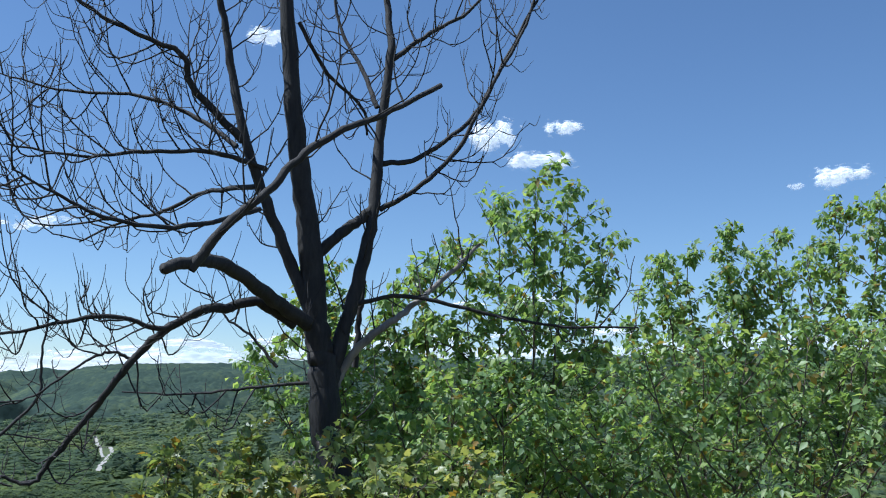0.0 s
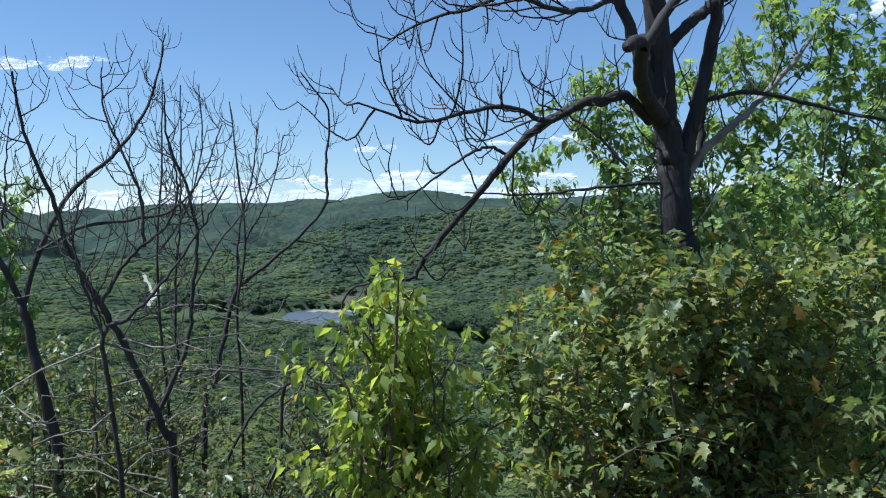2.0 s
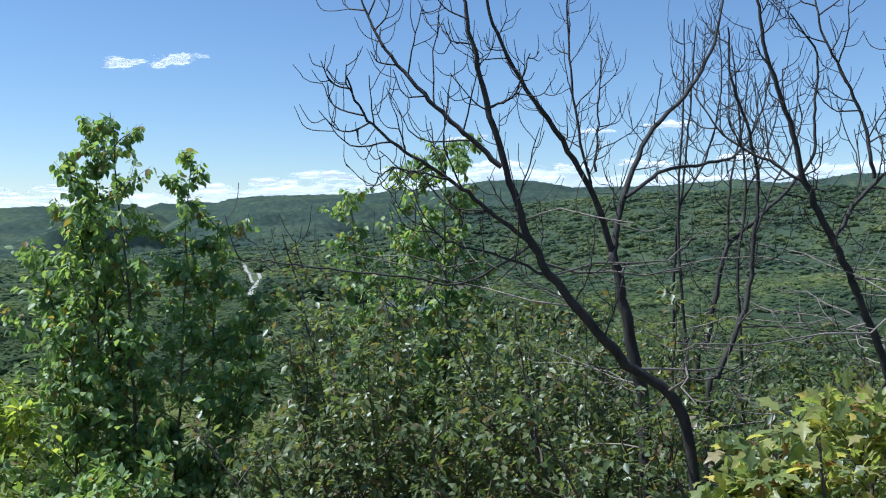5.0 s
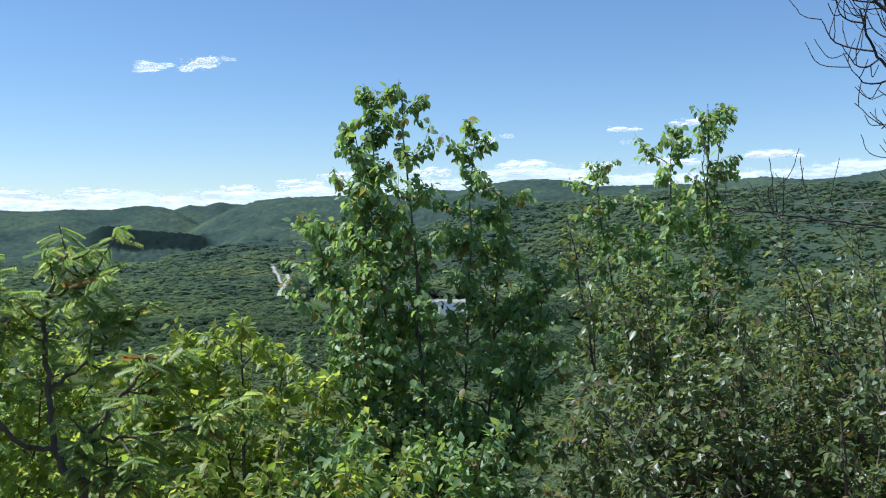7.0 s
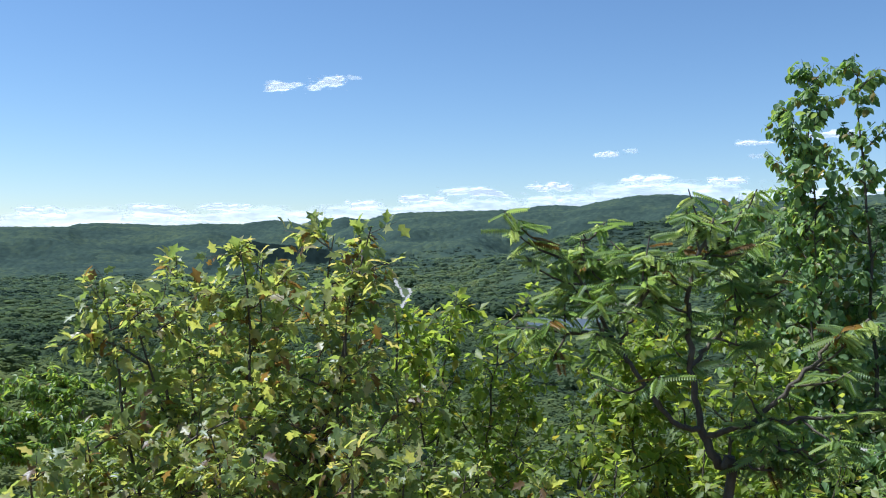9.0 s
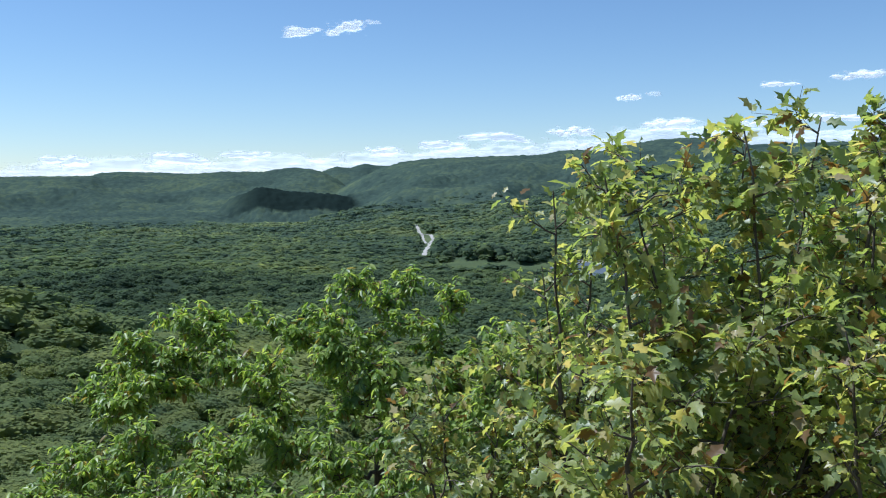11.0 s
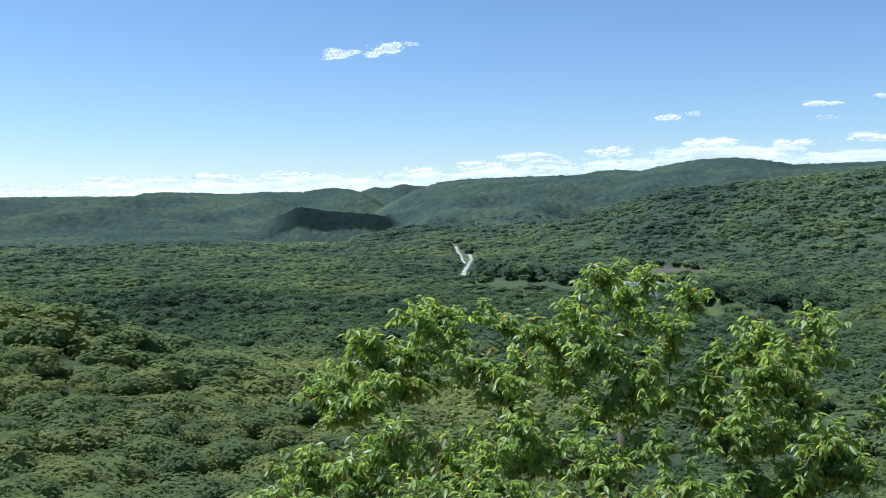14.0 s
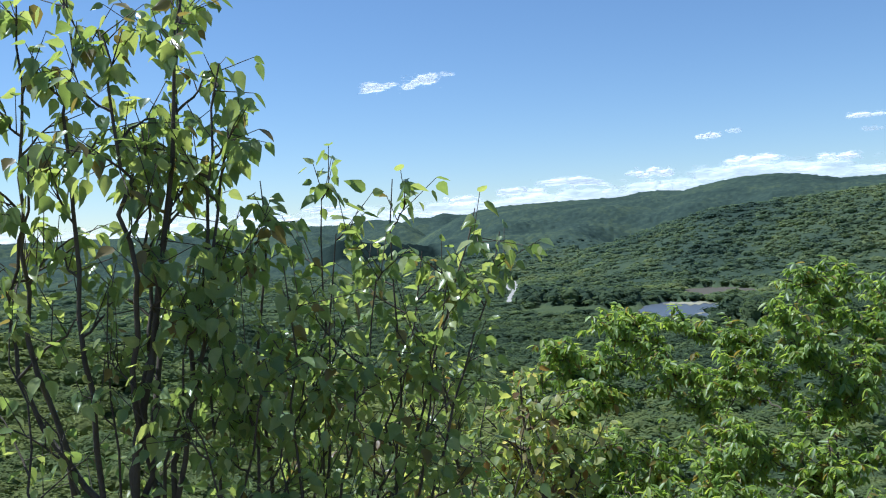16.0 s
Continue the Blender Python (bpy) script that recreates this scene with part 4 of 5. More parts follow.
def bare_twigs(make, line, rng, count, reach, r0, depth=2, up=0.9, u0=0.12, sides=4, taper=0.0):
    """Up-curving bare twigs along a limb, with finer ones on them. make() gives the wood that each twig goes into."""
    for k in range(count):
        u = u0 + (1 - u0) * (k + rng.uniform(0, 1)) / count
        p, t = along(line, u)
        s = unit(np.cross(t, rng.normal(0, 1, 3)))
        ln = reach * rng.uniform(0.4, 1.2) * (1 + 0.3 * taper - taper * u)
        d0 = unit(s * rng.uniform(0.7, 1.2) + t * 0.6 + np.array([0, 0, 0.08]))
        mid = p + d0 * ln * 0.5
        end = mid + unit(d0 * 0.7 + np.array([0, 0, up])) * ln * 0.55
        tl = spline([p, mid + rng.normal(0, 0.05 * ln, 3), end], 4)
        tl[1:-1] += rng.normal(0, 0.007 * ln, tl[1:-1].shape)
        wood = make()
        wood.limb(tl, r0, max(0.0020, r0 * 0.42), sides)
        if depth > 1:
            bare_twigs(lambda: wood, tl, rng, max(2, int(count * 0.36)), reach * 0.46, max(0.0028, r0 * 0.62), depth - 1, up, 0.2, 3)


def bare_tree(name, label, at, limbs, seed, mat=None, twig=0.7, count=7, depth=2, group="", r_twig=0.007, low=0, taper=0.0):
    """A dead tree. limbs: (name, points, thick, thin); the twigs grow on all but the trunk."""
    rng = np.random.RandomState(seed)
    mat = mat or M_DEAD
    ob = root(name, *at, label, "tree", group)
    for part_name, pts, r0, r1, n in limbs:
        line = spline(pts, 6)
        long = np.linalg.norm(np.diff(line, axis=0), axis=1).sum()
        line[1:-1] += rng.normal(0, 0.004 + 0.02 * r0, line[1:-1].shape)
        w = Wood()
        w.limb(line, r0, r1, 10 if r0 > 0.04 else 7, 0.07, rng)
        wood_part(part_name, w, M_PALE if part_name == "bare_limb" else mat, ob, "pale barkless limb" if part_name == "bare_limb" else "")
        for k in range(low if part_name == "trunk" else 0):
            p, t = along(line, rng.uniform(0.08, 0.55))
            a = rng.uniform(0, 6.28)
            end = p + np.array([math.cos(a), math.sin(a), rng.uniform(-0.15, 0.25)]) * rng.uniform(0.5, 1.7)
            bl = bow(p, end, rng.uniform(-0.08, 0.1), rng, 6, 0.08)
            w = Wood()
            w.limb(bl, rng.uniform(0.004, 0.008), 0.0025, 5)
            bare_twigs(lambda: w, bl, rng, 3, 0.22, 0.003, 1, 0.3)
            # dead wood, with the sun on it partly put into the paler colour
            tagged(wood_part("dead_branch", w, M_PALE, ob, "pale dead branch"), kind="stuff")
        if n:
            made = []

            def make():
                made.append(Wood())
                return made[-1]

            bare_twigs(make, line, rng, n, min(twig, 0.5 * long + 0.1), min(r_twig, r0 * 0.5), depth, taper=taper)
            for tw in made:
                tagged(wood_part("twig", tw, mat, ob), kind="stuff")
    return ob


# ---- plants along the path ----
bare_tree("dead_tree", "tall dead tree with dark trunk and many bare branches", (1.67, 7.21), [
    ("trunk", [(1.70, 7.40, -3.8)] + [(1.67, 7.39, -0.81), (1.58, 7.39, -0.26), (1.54, 7.39, 0.24), (1.47, 7.39, 0.52), (1.4, 7.39, 1.19), (1.3, 7.39, 1.77), (1.2, 7.39, 2.51), (1.1, 7.39, 3.43), (1.01, 7.39, 4.38), (1.0, 7.39, 5.5)], 0.155, 0.03, 14),
    ("limb", [(1.43, 7.39, 0.57), (0.96, 6.88, 0.78), (0.6, 6.27, 0.89), (0.38, 5.86, 0.85), (0.17, 5.66, 0.76)], 0.062, 0.035, 0),
    ("limb", [(0.33, 5.77, 0.78), (0.54, 5.77, 1.08), (0.78, 5.77, 1.32), (1.04, 5.82, 1.63), (1.35, 5.86, 1.86), (1.62, 5.97, 2.01), (2.09, 6.07, 2.33)], 0.034, 0.019, 7),
    ("limb", [(1.26, 7.28, 0.58), (0.93, 7.09, 0.73), (0.68, 6.98, 0.66), (0.47, 6.88, 0.62), (0.2, 7.09, 0.44), (-0.04, 7.18, 0.16), (-0.28, 7.39, -0.2), (-0.5, 7.48, -0.5), (-0.63, 7.48, -0.67), (-0.84, 7.48, -0.61)], 0.045, 0.011, 12),
    ("limb", [(0.45, 6.88, 0.61), (0.21, 6.88, 0.48), (-0.12, 6.78, 0.55), (-0.48, 6.68, 0.48), (-0.82, 6.57, 0.39), (-1.22, 6.57, 0.49)], 0.024, 0.006, 16),
    ("limb", [(0.05, 7.18, 0.25), (-0.11, 7.18, 0.31), (-0.3, 7.18, 0.24), (-0.64, 7.28, -0.02), (-0.86, 7.28, -0.1)], 0.014, 0.005, 7),
    ("limb", [(1.59, 7.38, 0.01), (1.66, 7.39, 0.39), (1.84, 7.39, 1.07), (1.94, 7.39, 1.63), (1.99, 7.48, 2.27), (2.08, 7.48, 3.08), (2.07, 7.59, 3.68), (1.98, 7.59, 4.82)], 0.072, 0.02, 13),
    ("limb", [(1.46, 7.39, 1.2), (1.68, 7.39, 1.41), (1.86, 7.39, 1.56), (1.97, 7.39, 1.69)], 0.05, 0.04, 0),
    ("limb", [(1.39, 7.39, 0.76), (1.16, 7.39, 1.27), (0.97, 7.39, 1.69), (0.78, 7.39, 2.21), (0.64, 7.48, 2.93), (0.54, 7.48, 3.38), (0.31, 7.48, 4.12)], 0.055, 0.02, 14),
    ("bare_limb", [(1.61, 7.38, 0.01), (1.72, 7.39, 0.26), (1.88, 7.28, 0.48), (2.08, 7.28, 0.63), (2.38, 7.39, 0.85), (2.7, 7.48, 1.13), (3.02, 7.59, 1.42)], 0.042, 0.015, 6),
    ("limb", [(1.68, 7.39, 0.75), (2.22, 7.28, 0.86), (2.98, 7.09, 0.71), (3.58, 6.98, 0.63), (4.25, 6.88, 0.64)], 0.022, 0.008, 9),
    ("limb", [(1.42, 7.39, 0.11), (0.87, 7.59, 0.05), (0.48, 7.79, 0.01), (-0.03, 7.99, 0.02)], 0.015, 0.006, 7),
    ("limb", [(1.17, 7.48, 0.24), (0.99, 7.59, 0.47), (0.75, 7.69, 0.66), (0.61, 7.79, 0.86)], 0.015, 0.005, 6),
    ("limb", [(0.92, 7.39, 1.73), (0.54, 8.09, 1.8), (0.22, 8.5, 1.68), (-0.17, 8.69, 1.57), (-0.5, 8.8, 1.39)], 0.024, 0.008, 10),
    ("limb", [(0.79, 7.39, 2.11), (0.34, 7.28, 2.51), (0.24, 7.18, 2.73), (-0.29, 7.09, 2.88), (-0.76, 7.09, 3.13)], 0.036, 0.008, 16),
    ("limb", [(0.99, 7.39, 1.89), (0.55, 7.18, 1.93), (0.03, 6.98, 1.83), (-0.44, 6.88, 1.73), (-0.92, 6.78, 1.74)], 0.024, 0.006, 17),
    ("limb", [(0.74, 7.39, 2.06), (0.43, 7.69, 2.36), (-0.05, 7.89, 2.57), (-0.65, 8.09, 2.6), (-1.21, 8.19, 2.72)], 0.024, 0.006, 17),
    ("limb", [(0.94, 7.28, 1.52), (0.34, 6.68, 1.22), (-0.16, 6.37, 1.17), (-0.48, 6.27, 1.28), (-0.79, 6.17, 1.42)], 0.022, 0.006, 16),
    ("limb", [(2.0, 7.48, 2.06), (2.34, 7.39, 2.13), (2.78, 7.28, 2.49), (3.07, 7.18, 3.03), (3.37, 7.09, 3.68), (3.61, 7.09, 4.29)], 0.026, 0.008, 13),
    ("limb", [(1.99, 7.39, 1.62), (2.28, 7.28, 1.81), (2.64, 7.18, 2.18), (2.87, 7.09, 2.68), (3.32, 7.09, 3.56), (3.44, 7.09, 4.14)], 0.026, 0.009, 12),
    ("limb", [(2.08, 7.48, 3.03), (2.42, 7.39, 3.32), (2.77, 7.28, 3.55), (3.17, 7.28, 4.07)], 0.026, 0.008, 10),
    ("limb", [(1.22, 7.39, 3.24), (1.53, 7.59, 2.88), (1.88, 7.69, 2.64), (1.96, 7.79, 2.41)], 0.02, 0.012, 6),
    ("limb", [(1.97, 7.48, 2.58), (1.86, 7.69, 3.02), (1.68, 7.89, 3.52), (1.6, 7.89, 4.2)], 0.025, 0.01, 9),
    ("broken_limb", [(1.83, 7.47, 0.25), (1.85, 7.47, 0.66), (1.89, 7.47, 1.0)], 0.03, 0.02, 0),
], 3, twig=0.75, count=7, r_twig=0.0078)

# leafy trees and thickets behind and beside the dead tree
leafy("poplar_tree", "green leafy poplar tree behind the dead tree", "tree", (3.64, 9.1), [(4.1, 8.43, 2.45), (3.88, 9.31, 2.4), (2.95, 9.28, 1.57), (2.74, 9.64, 1.16), (5.15, 8.89, 1.86), (4.56, 8.72, 2.37), (3.45, 9.17, 1.72), (1.86, 9.38, 1.4), (1.73, 9.71, 1.31), (1.47, 10.15, 0.53), (2.66, 9.54, 1.06)], 11, M_POPLAR, boughs=30, twigs=5, per_twig=11, size=0.105, spread=0.9, droop=0.9, single=70, group="poplars")
leafy("poplar_tree", "green leafy poplar tree with uneven top", "tree", (6.9, 9.82), [(6.66, 9.47, 2.06), (7.43, 9.78, 2.28), (6.6, 9.95, 1.99), (7.63, 9.55, 1.77), (6.5, 10.65, 1.46)], 12, M_POPLAR, boughs=30, per_twig=11, size=0.105, spread=0.95, droop=0.9, single=60, group="poplars")
leafy("poplar_tree", "green leafy poplar tree with dense foliage", "tree", (8.46, 9.2), [(7.77, 9.25, 2.29), (8.84, 9.23, 2.72), (8.98, 8.61, 2.64), (9.56, 8.4, 2.83), (8.66, 9.67, 2.0)], 13, M_POPLAR, boughs=30, per_twig=11, size=0.105, spread=0.95, droop=0.9, single=60, group="poplars")
leafy("thicket", "dense green leafy thicket on the slope", "shrub", (5.3, 7.02), [(4.36, 7.05, 0.55), (5.3, 7.44, 0.66), (5.43, 6.83, 0.71), (6.03, 6.77, 0.81), (6.59, 6.66, 0.77), (4.13, 7.82, 0.37), (3.52, 8.07, 0.36)], 14, M_POPLAR, boughs=20, per_twig=9, size=0.095, spread=0.95, start=0.1, droop=0.6, single=70, group="thickets")
leafy("thicket", "dense green leafy thicket on the slope", "shrub", (3.2, 7.33), [(2.13, 7.27, 0.11), (2.82, 7.78, 0.23), (3.08, 7.32, 0.03), (3.65, 7.37, -0.06), (4.31, 7.3, -0.11)], 15, M_POPLAR, boughs=28, per_twig=11, size=0.095, spread=0.9, start=0.1, droop=0.6, single=60, group="thickets")
leafy("oak_shrub", "dark glossy oak shrub below the dead tree", "shrub", (0.98, 6.13), [(0.63, 6.01, -0.42), (0.52, 6.52, -0.55), (0.2, 6.42, -0.75), (-0.08, 6.68, -0.92), (1.27, 6.3, -0.52), (1.48, 5.87, -0.55), (1.76, 5.66, -0.52), (0.86, 5.68, -0.36), (1.3, 5.71, -0.48), (0.63, 5.97, -0.5), (-0.35, 6.2, -0.95), (-0.1, 5.7, -0.85), (0.3, 5.5, -0.6), (1.52, 6.6, -0.28), (1.99, 6.4, -0.36), (2.5, 6.3, -0.39), (1.51, 6.2, -0.63), (0.78, 6.8, -0.15), (0.3, 6.7, -0.4)], 16, M_OAKLEAF, kind="lobed", size=0.095, boughs=17, twigs=5, per_twig=8, spread=0.62, start=0.15, droop=0.25, single=150, apart=True)
leafy("oak_shrub", "olive-green glossy oak shrub beside the path", "shrub", (1.66, 4.72), [(1.29, 4.58, -0.72), (1.86, 4.84, -0.62), (1.91, 4.42, -0.66), (2.29, 4.34, -0.72)], 17, M_OAKLEAF, kind="lobed", size=0.092, boughs=17, twigs=5, per_twig=10, spread=0.55, start=0.1, droop=0.5, single=80)
leafy("young_shrub", "bright yellow-green young shrub in full sun", "shrub", (-1.26, 5.25), [(-1.32, 5.09, -0.51), (-1.16, 5.35, -0.56), (-1.54, 5.25, -0.94), (-0.97, 5.3, -0.99), (-1.39, 5.45, -0.77), (-0.76, 5.18, -1.07), (-1.24, 5.6, -0.57), (-1.11, 5.35, -0.77), (-1.44, 5.57, -1.01), (-1.14, 5.55, -0.93), (-1.29, 5.71, -0.64), (-1.06, 5.63, -0.58)], 18, M_LIME, kind="ovate", size=0.078, boughs=10, twigs=4, per_twig=7, spread=0.36, start=0.2, droop=1.2, single=150, apart=True)

# dead saplings
for at, limbs, seed in (
    ((-3.15, 8.55), [
        ("trunk", [(-3.15, 8.55, -2.29), (-3.22, 8.55, -1.78), (-3.32, 8.55, -1.32), (-3.42, 8.55, -0.9)], 0.05, 0.034, 0),
        ("limb", [(-3.42, 8.55, -0.9), (-3.59, 8.47, -0.51), (-3.86, 8.39, -0.12), (-4.2, 8.31, 0.29), (-4.43, 8.23, 0.7), (-4.51, 8.15, 1.01)], 0.026, 0.006, 13),
        ("limb", [(-3.41, 8.55, -0.9), (-3.32, 8.61, -0.52), (-3.1, 8.67, -0.05), (-2.73, 8.73, 0.34), (-2.49, 8.79, 0.77), (-2.38, 8.85, 1.32)], 0.026, 0.006, 14),
        ("limb", [(-3.32, 8.55, -0.5), (-2.97, 8.63, -0.29), (-2.58, 8.71, -0.23), (-2.28, 8.79, -0.12), (-2.06, 8.87, 0.19), (-1.91, 8.95, 0.61)], 0.016, 0.005, 12),
        ("limb", [(-3.6, 8.45, -0.51), (-3.72, 8.45, -0.05), (-3.79, 8.45, 0.47), (-3.83, 8.45, 1.02)], 0.012, 0.005, 10),
        ("limb", [(-3.55, 8.55, -0.32), (-3.54, 8.55, 0.09), (-3.51, 8.55, 0.5)], 0.009, 0.004, 7),
    ], 31),
    ((-3.62, 6.9), [
        ("trunk", [(-3.62, 6.9, -1.93), (-4.0, 6.9, -1.45), (-4.31, 6.9, -1.11), (-4.53, 6.9, -0.81), (-4.65, 6.9, -0.49), (-4.78, 6.9, -0.08), (-4.87, 6.9, 0.27), (-4.93, 6.9, 0.55)], 0.034, 0.007, 14),
        ("limb", [(-4.53, 6.9, -0.81), (-4.77, 6.88, -0.64), (-5.0, 6.86, -0.47), (-5.25, 6.84, -0.32), (-5.43, 6.82, -0.16), (-5.51, 6.8, 0.01)], 0.013, 0.004, 12),
        ("limb", [(-4.7, 6.9, -0.41), (-4.92, 6.98, -0.2), (-5.12, 7.05, 0.01), (-5.3, 7.12, 0.25), (-5.4, 7.2, 0.5)], 0.015, 0.005, 11),
        ("limb", [(-4.77, 6.9, -0.11), (-4.63, 6.9, -0.03), (-4.55, 6.9, 0.18)], 0.007, 0.003, 5),
        ("limb", [(-5.0, 6.8, -0.48), (-5.17, 6.8, -0.45), (-5.3, 6.8, -0.44), (-5.39, 6.8, -0.54)], 0.006, 0.003, 5),
        ("limb", [(-4.41, 6.9, -0.99), (-4.71, 6.83, -0.87), (-4.97, 6.77, -0.81), (-5.16, 6.7, -0.7)], 0.008, 0.003, 7),
        ("limb", [(-4.53, 6.9, -0.81), (-4.83, 7.2, -1.03), (-5.1, 7.2, -1.0), (-5.45, 7.2, -0.96), (-5.79, 7.2, -0.92), (-6.02, 7.2, -0.9)], 0.007, 0.003, 10),
    ], 32),
    ((-2.3, 6.95), [
        ("trunk", [(-2.3, 6.95, -1.82), (-2.35, 6.95, -1.62), (-2.55, 6.95, -1.15), (-2.74, 6.95, -0.79), (-2.92, 6.95, -0.47), (-3.03, 6.95, -0.12), (-3.18, 6.95, 0.25), (-3.25, 6.95, 0.62)], 0.03, 0.007, 14),
        ("limb", [(-2.74, 6.95, -0.79), (-2.62, 6.91, -0.56), (-2.52, 6.87, -0.44), (-2.34, 6.83, -0.27), (-2.3, 6.79, -0.01), (-2.35, 6.75, 0.2)], 0.013, 0.004, 11),
        ("limb", [(-2.49, 6.95, -0.43), (-2.51, 7.0, -0.16), (-2.61, 7.05, 0.14), (-2.74, 7.1, 0.43), (-2.76, 7.15, 0.71)], 0.012, 0.004, 11),
        ("limb", [(-2.92, 6.95, -0.47), (-3.09, 7.05, -0.34), (-3.32, 7.15, -0.18), (-3.45, 7.25, 0.06)], 0.01, 0.004, 9),
    ], 33),
    ((-2.56, 6.2), [
        ("trunk", [(-2.56, 6.2, -1.99), (-2.62, 6.2, -1.36), (-2.68, 6.2, -0.91), (-2.53, 6.2, -0.79), (-2.36, 6.2, -0.59), (-2.18, 6.2, -0.32), (-2.03, 6.2, -0.07)], 0.017, 0.004, 11),
        ("limb", [(-2.68, 6.2, -0.91), (-2.78, 6.2, -0.63), (-2.83, 6.2, -0.41), (-2.8, 6.2, -0.13)], 0.009, 0.003, 8),
        ("limb", [(-2.18, 6.2, -0.32), (-2.28, 6.2, -0.16), (-2.35, 6.2, 0.0)], 0.005, 0.003, 5),
    ], 36),
    ((-2.52, 8.8), [
        ("trunk", [(-2.52, 8.8, -2.2), (-2.41, 8.8, -1.84), (-2.19, 8.8, -1.26), (-2.15, 8.8, -0.81), (-2.12, 8.8, -0.36), (-2.2, 8.8, 0.04), (-2.36, 8.8, 0.43), (-2.39, 8.8, 0.83)], 0.026, 0.006, 14),
        ("limb", [(-2.15, 8.8, -0.81), (-1.92, 8.93, -0.39), (-1.66, 9.07, -0.05), (-1.53, 9.2, 0.39)], 0.01, 0.004, 9),
    ], 37),
    ((-2.0, 10.0), [
        ("trunk", [(-2.0, 10.0, -2.17), (-1.9, 10.0, -1.8), (-1.8, 10.0, -1.26), (-1.7, 10.0, -0.88), (-1.37, 10.0, -0.61), (-0.87, 10.0, -0.1), (-0.84, 10.0, 0.4), (-0.82, 10.0, 0.91), (-1.1, 10.0, 1.28)], 0.03, 0.006, 14),
        ("limb", [(-1.7, 10.0, -0.88), (-1.68, 10.0, -0.28), (-1.56, 10.0, 0.26), (-1.51, 10.0, 0.76)], 0.012, 0.005, 10),
        ("limb", [(-2.22, 10.0, -1.79), (-2.28, 9.9, -1.09), (-2.25, 9.8, -0.25), (-2.24, 9.7, 0.37), (-2.25, 9.6, 1.02)], 0.014, 0.005, 13),
        ("limb", [(-1.15, 10.0, -0.39), (-0.86, 10.0, -0.44), (-0.46, 10.0, -0.52), (-0.28, 10.0, -0.6)], 0.008, 0.004, 6),
    ], 38),
    ((-2.32, 9.5), [
        ("trunk", [(-2.32, 9.5, -2.33), (-2.4, 9.5, -1.3), (-2.44, 9.5, -0.53), (-2.41, 9.5, 0.23), (-2.41, 9.5, 1.05)], 0.018, 0.005, 12),
        ("limb", [(-2.43, 9.5, -0.53), (-2.19, 9.5, -0.12), (-2.06, 9.5, 0.45), (-2.1, 9.5, 1.02)], 0.01, 0.004, 10),
    ], 39),
    ((-1.65, 9.8), [
        ("trunk", [(-1.65, 9.8, -2.22), (-1.71, 9.8, -1.13), (-1.64, 9.8, -0.42), (-1.72, 9.8, 0.28), (-1.8, 9.8, 0.92)], 0.018, 0.005, 12),
        ("limb", [(-1.64, 9.8, -0.42), (-1.41, 9.8, 0.07), (-1.29, 9.8, 0.62)], 0.009, 0.004, 9),
    ], 40),
    ((-1.58, 7.77), [("trunk", [(-1.67, 7.7, -2.54), (-1.55, 7.7, -1.99), (-1.52, 7.7, -1.51), (-1.42, 7.6, -1.38), (-1.18, 7.5, -1.17), (-1.1, 7.5, -0.78), (-0.86, 7.4, -0.66), (-0.74, 7.4, -0.68)], 0.016, 0.006, 7),
                                 ("limb", [(-1.57, 7.7, -2.15), (-1.28, 7.6, -1.89), (-1.04, 7.5, -1.61), (-0.87, 7.5, -1.33)], 0.010, 0.004, 6),
                                 ("limb", [(-1.92, 7.8, -2.03), (-1.75, 7.7, -1.66), (-1.54, 7.7, -1.47)], 0.012, 0.01, 3)], 34),
):
    foot = (at[0] + 0.05, at[1], ground_z(*at) - 0.1)
    limbs = [(part_name, ([foot] if part_name == "trunk" else []) + pts, r0, r1, n) for part_name, pts, r0, r1, n in limbs]
    bare_tree("dead_sapling", "slender dead sapling with fine bare twigs", at, limbs, seed, M_SAPLING, twig=0.5, group="dead saplings", r_twig=0.0050, low=7, taper=0.75)

# undergrowth and slim trees in the middle of the walk
leafy("maple_shrub", "pale yellow-green broad-leaved shrub beside the path", "shrub", (-3.39, 5.79), [(-3.64, 5.69, -1.41), (-3.31, 5.91, -1.54), (-3.27, 5.69, -1.44), (-3.63, 6.04, -1.71), (-2.99, 5.83, -1.68), (-3.8, 6.01, -1.8)], 41, M_MAPLE, kind="lobed", size=0.092, boughs=11, twigs=4, per_twig=9, spread=0.32, start=0.3, droop=0.2, single=130, apart=True)
leafy("poplar_tree", "slim green poplar with narrow top on the slope", "tree", (-4.11, 11.31), [(-4.21, 11.08, 0.26), (-3.86, 11.37, 0.14), (-4.36, 11.39, 0.05), (-5.05, 11.84, -0.35), (-4.56, 11.82, -0.64), (-3.73, 11.14, -1.1)], 42, M_POPLAR, kind="round", size=0.070, boughs=30, twigs=5, per_twig=12, spread=0.52, start=0.08, droop=1.2, single=80, group="poplars")
leafy("poplar_tree", "slim green poplar with two narrow tops", "tree", (-6.89, 10.73), [(-7.17, 10.55, 0.24), (-7.39, 10.93, 0.24), (-6.56, 10.64, -0.06), (-7.58, 10.92, -0.14), (-7.88, 11.06, -0.91), (-6.32, 10.64, -0.64), (-5.97, 10.53, -1.38), (-7.54, 10.59, -1.08)], 43, M_POPLAR, kind="round", size=0.074, boughs=36, twigs=5, per_twig=12, spread=0.52, start=0.08, droop=1.2, single=120, group="poplars", apart=True)
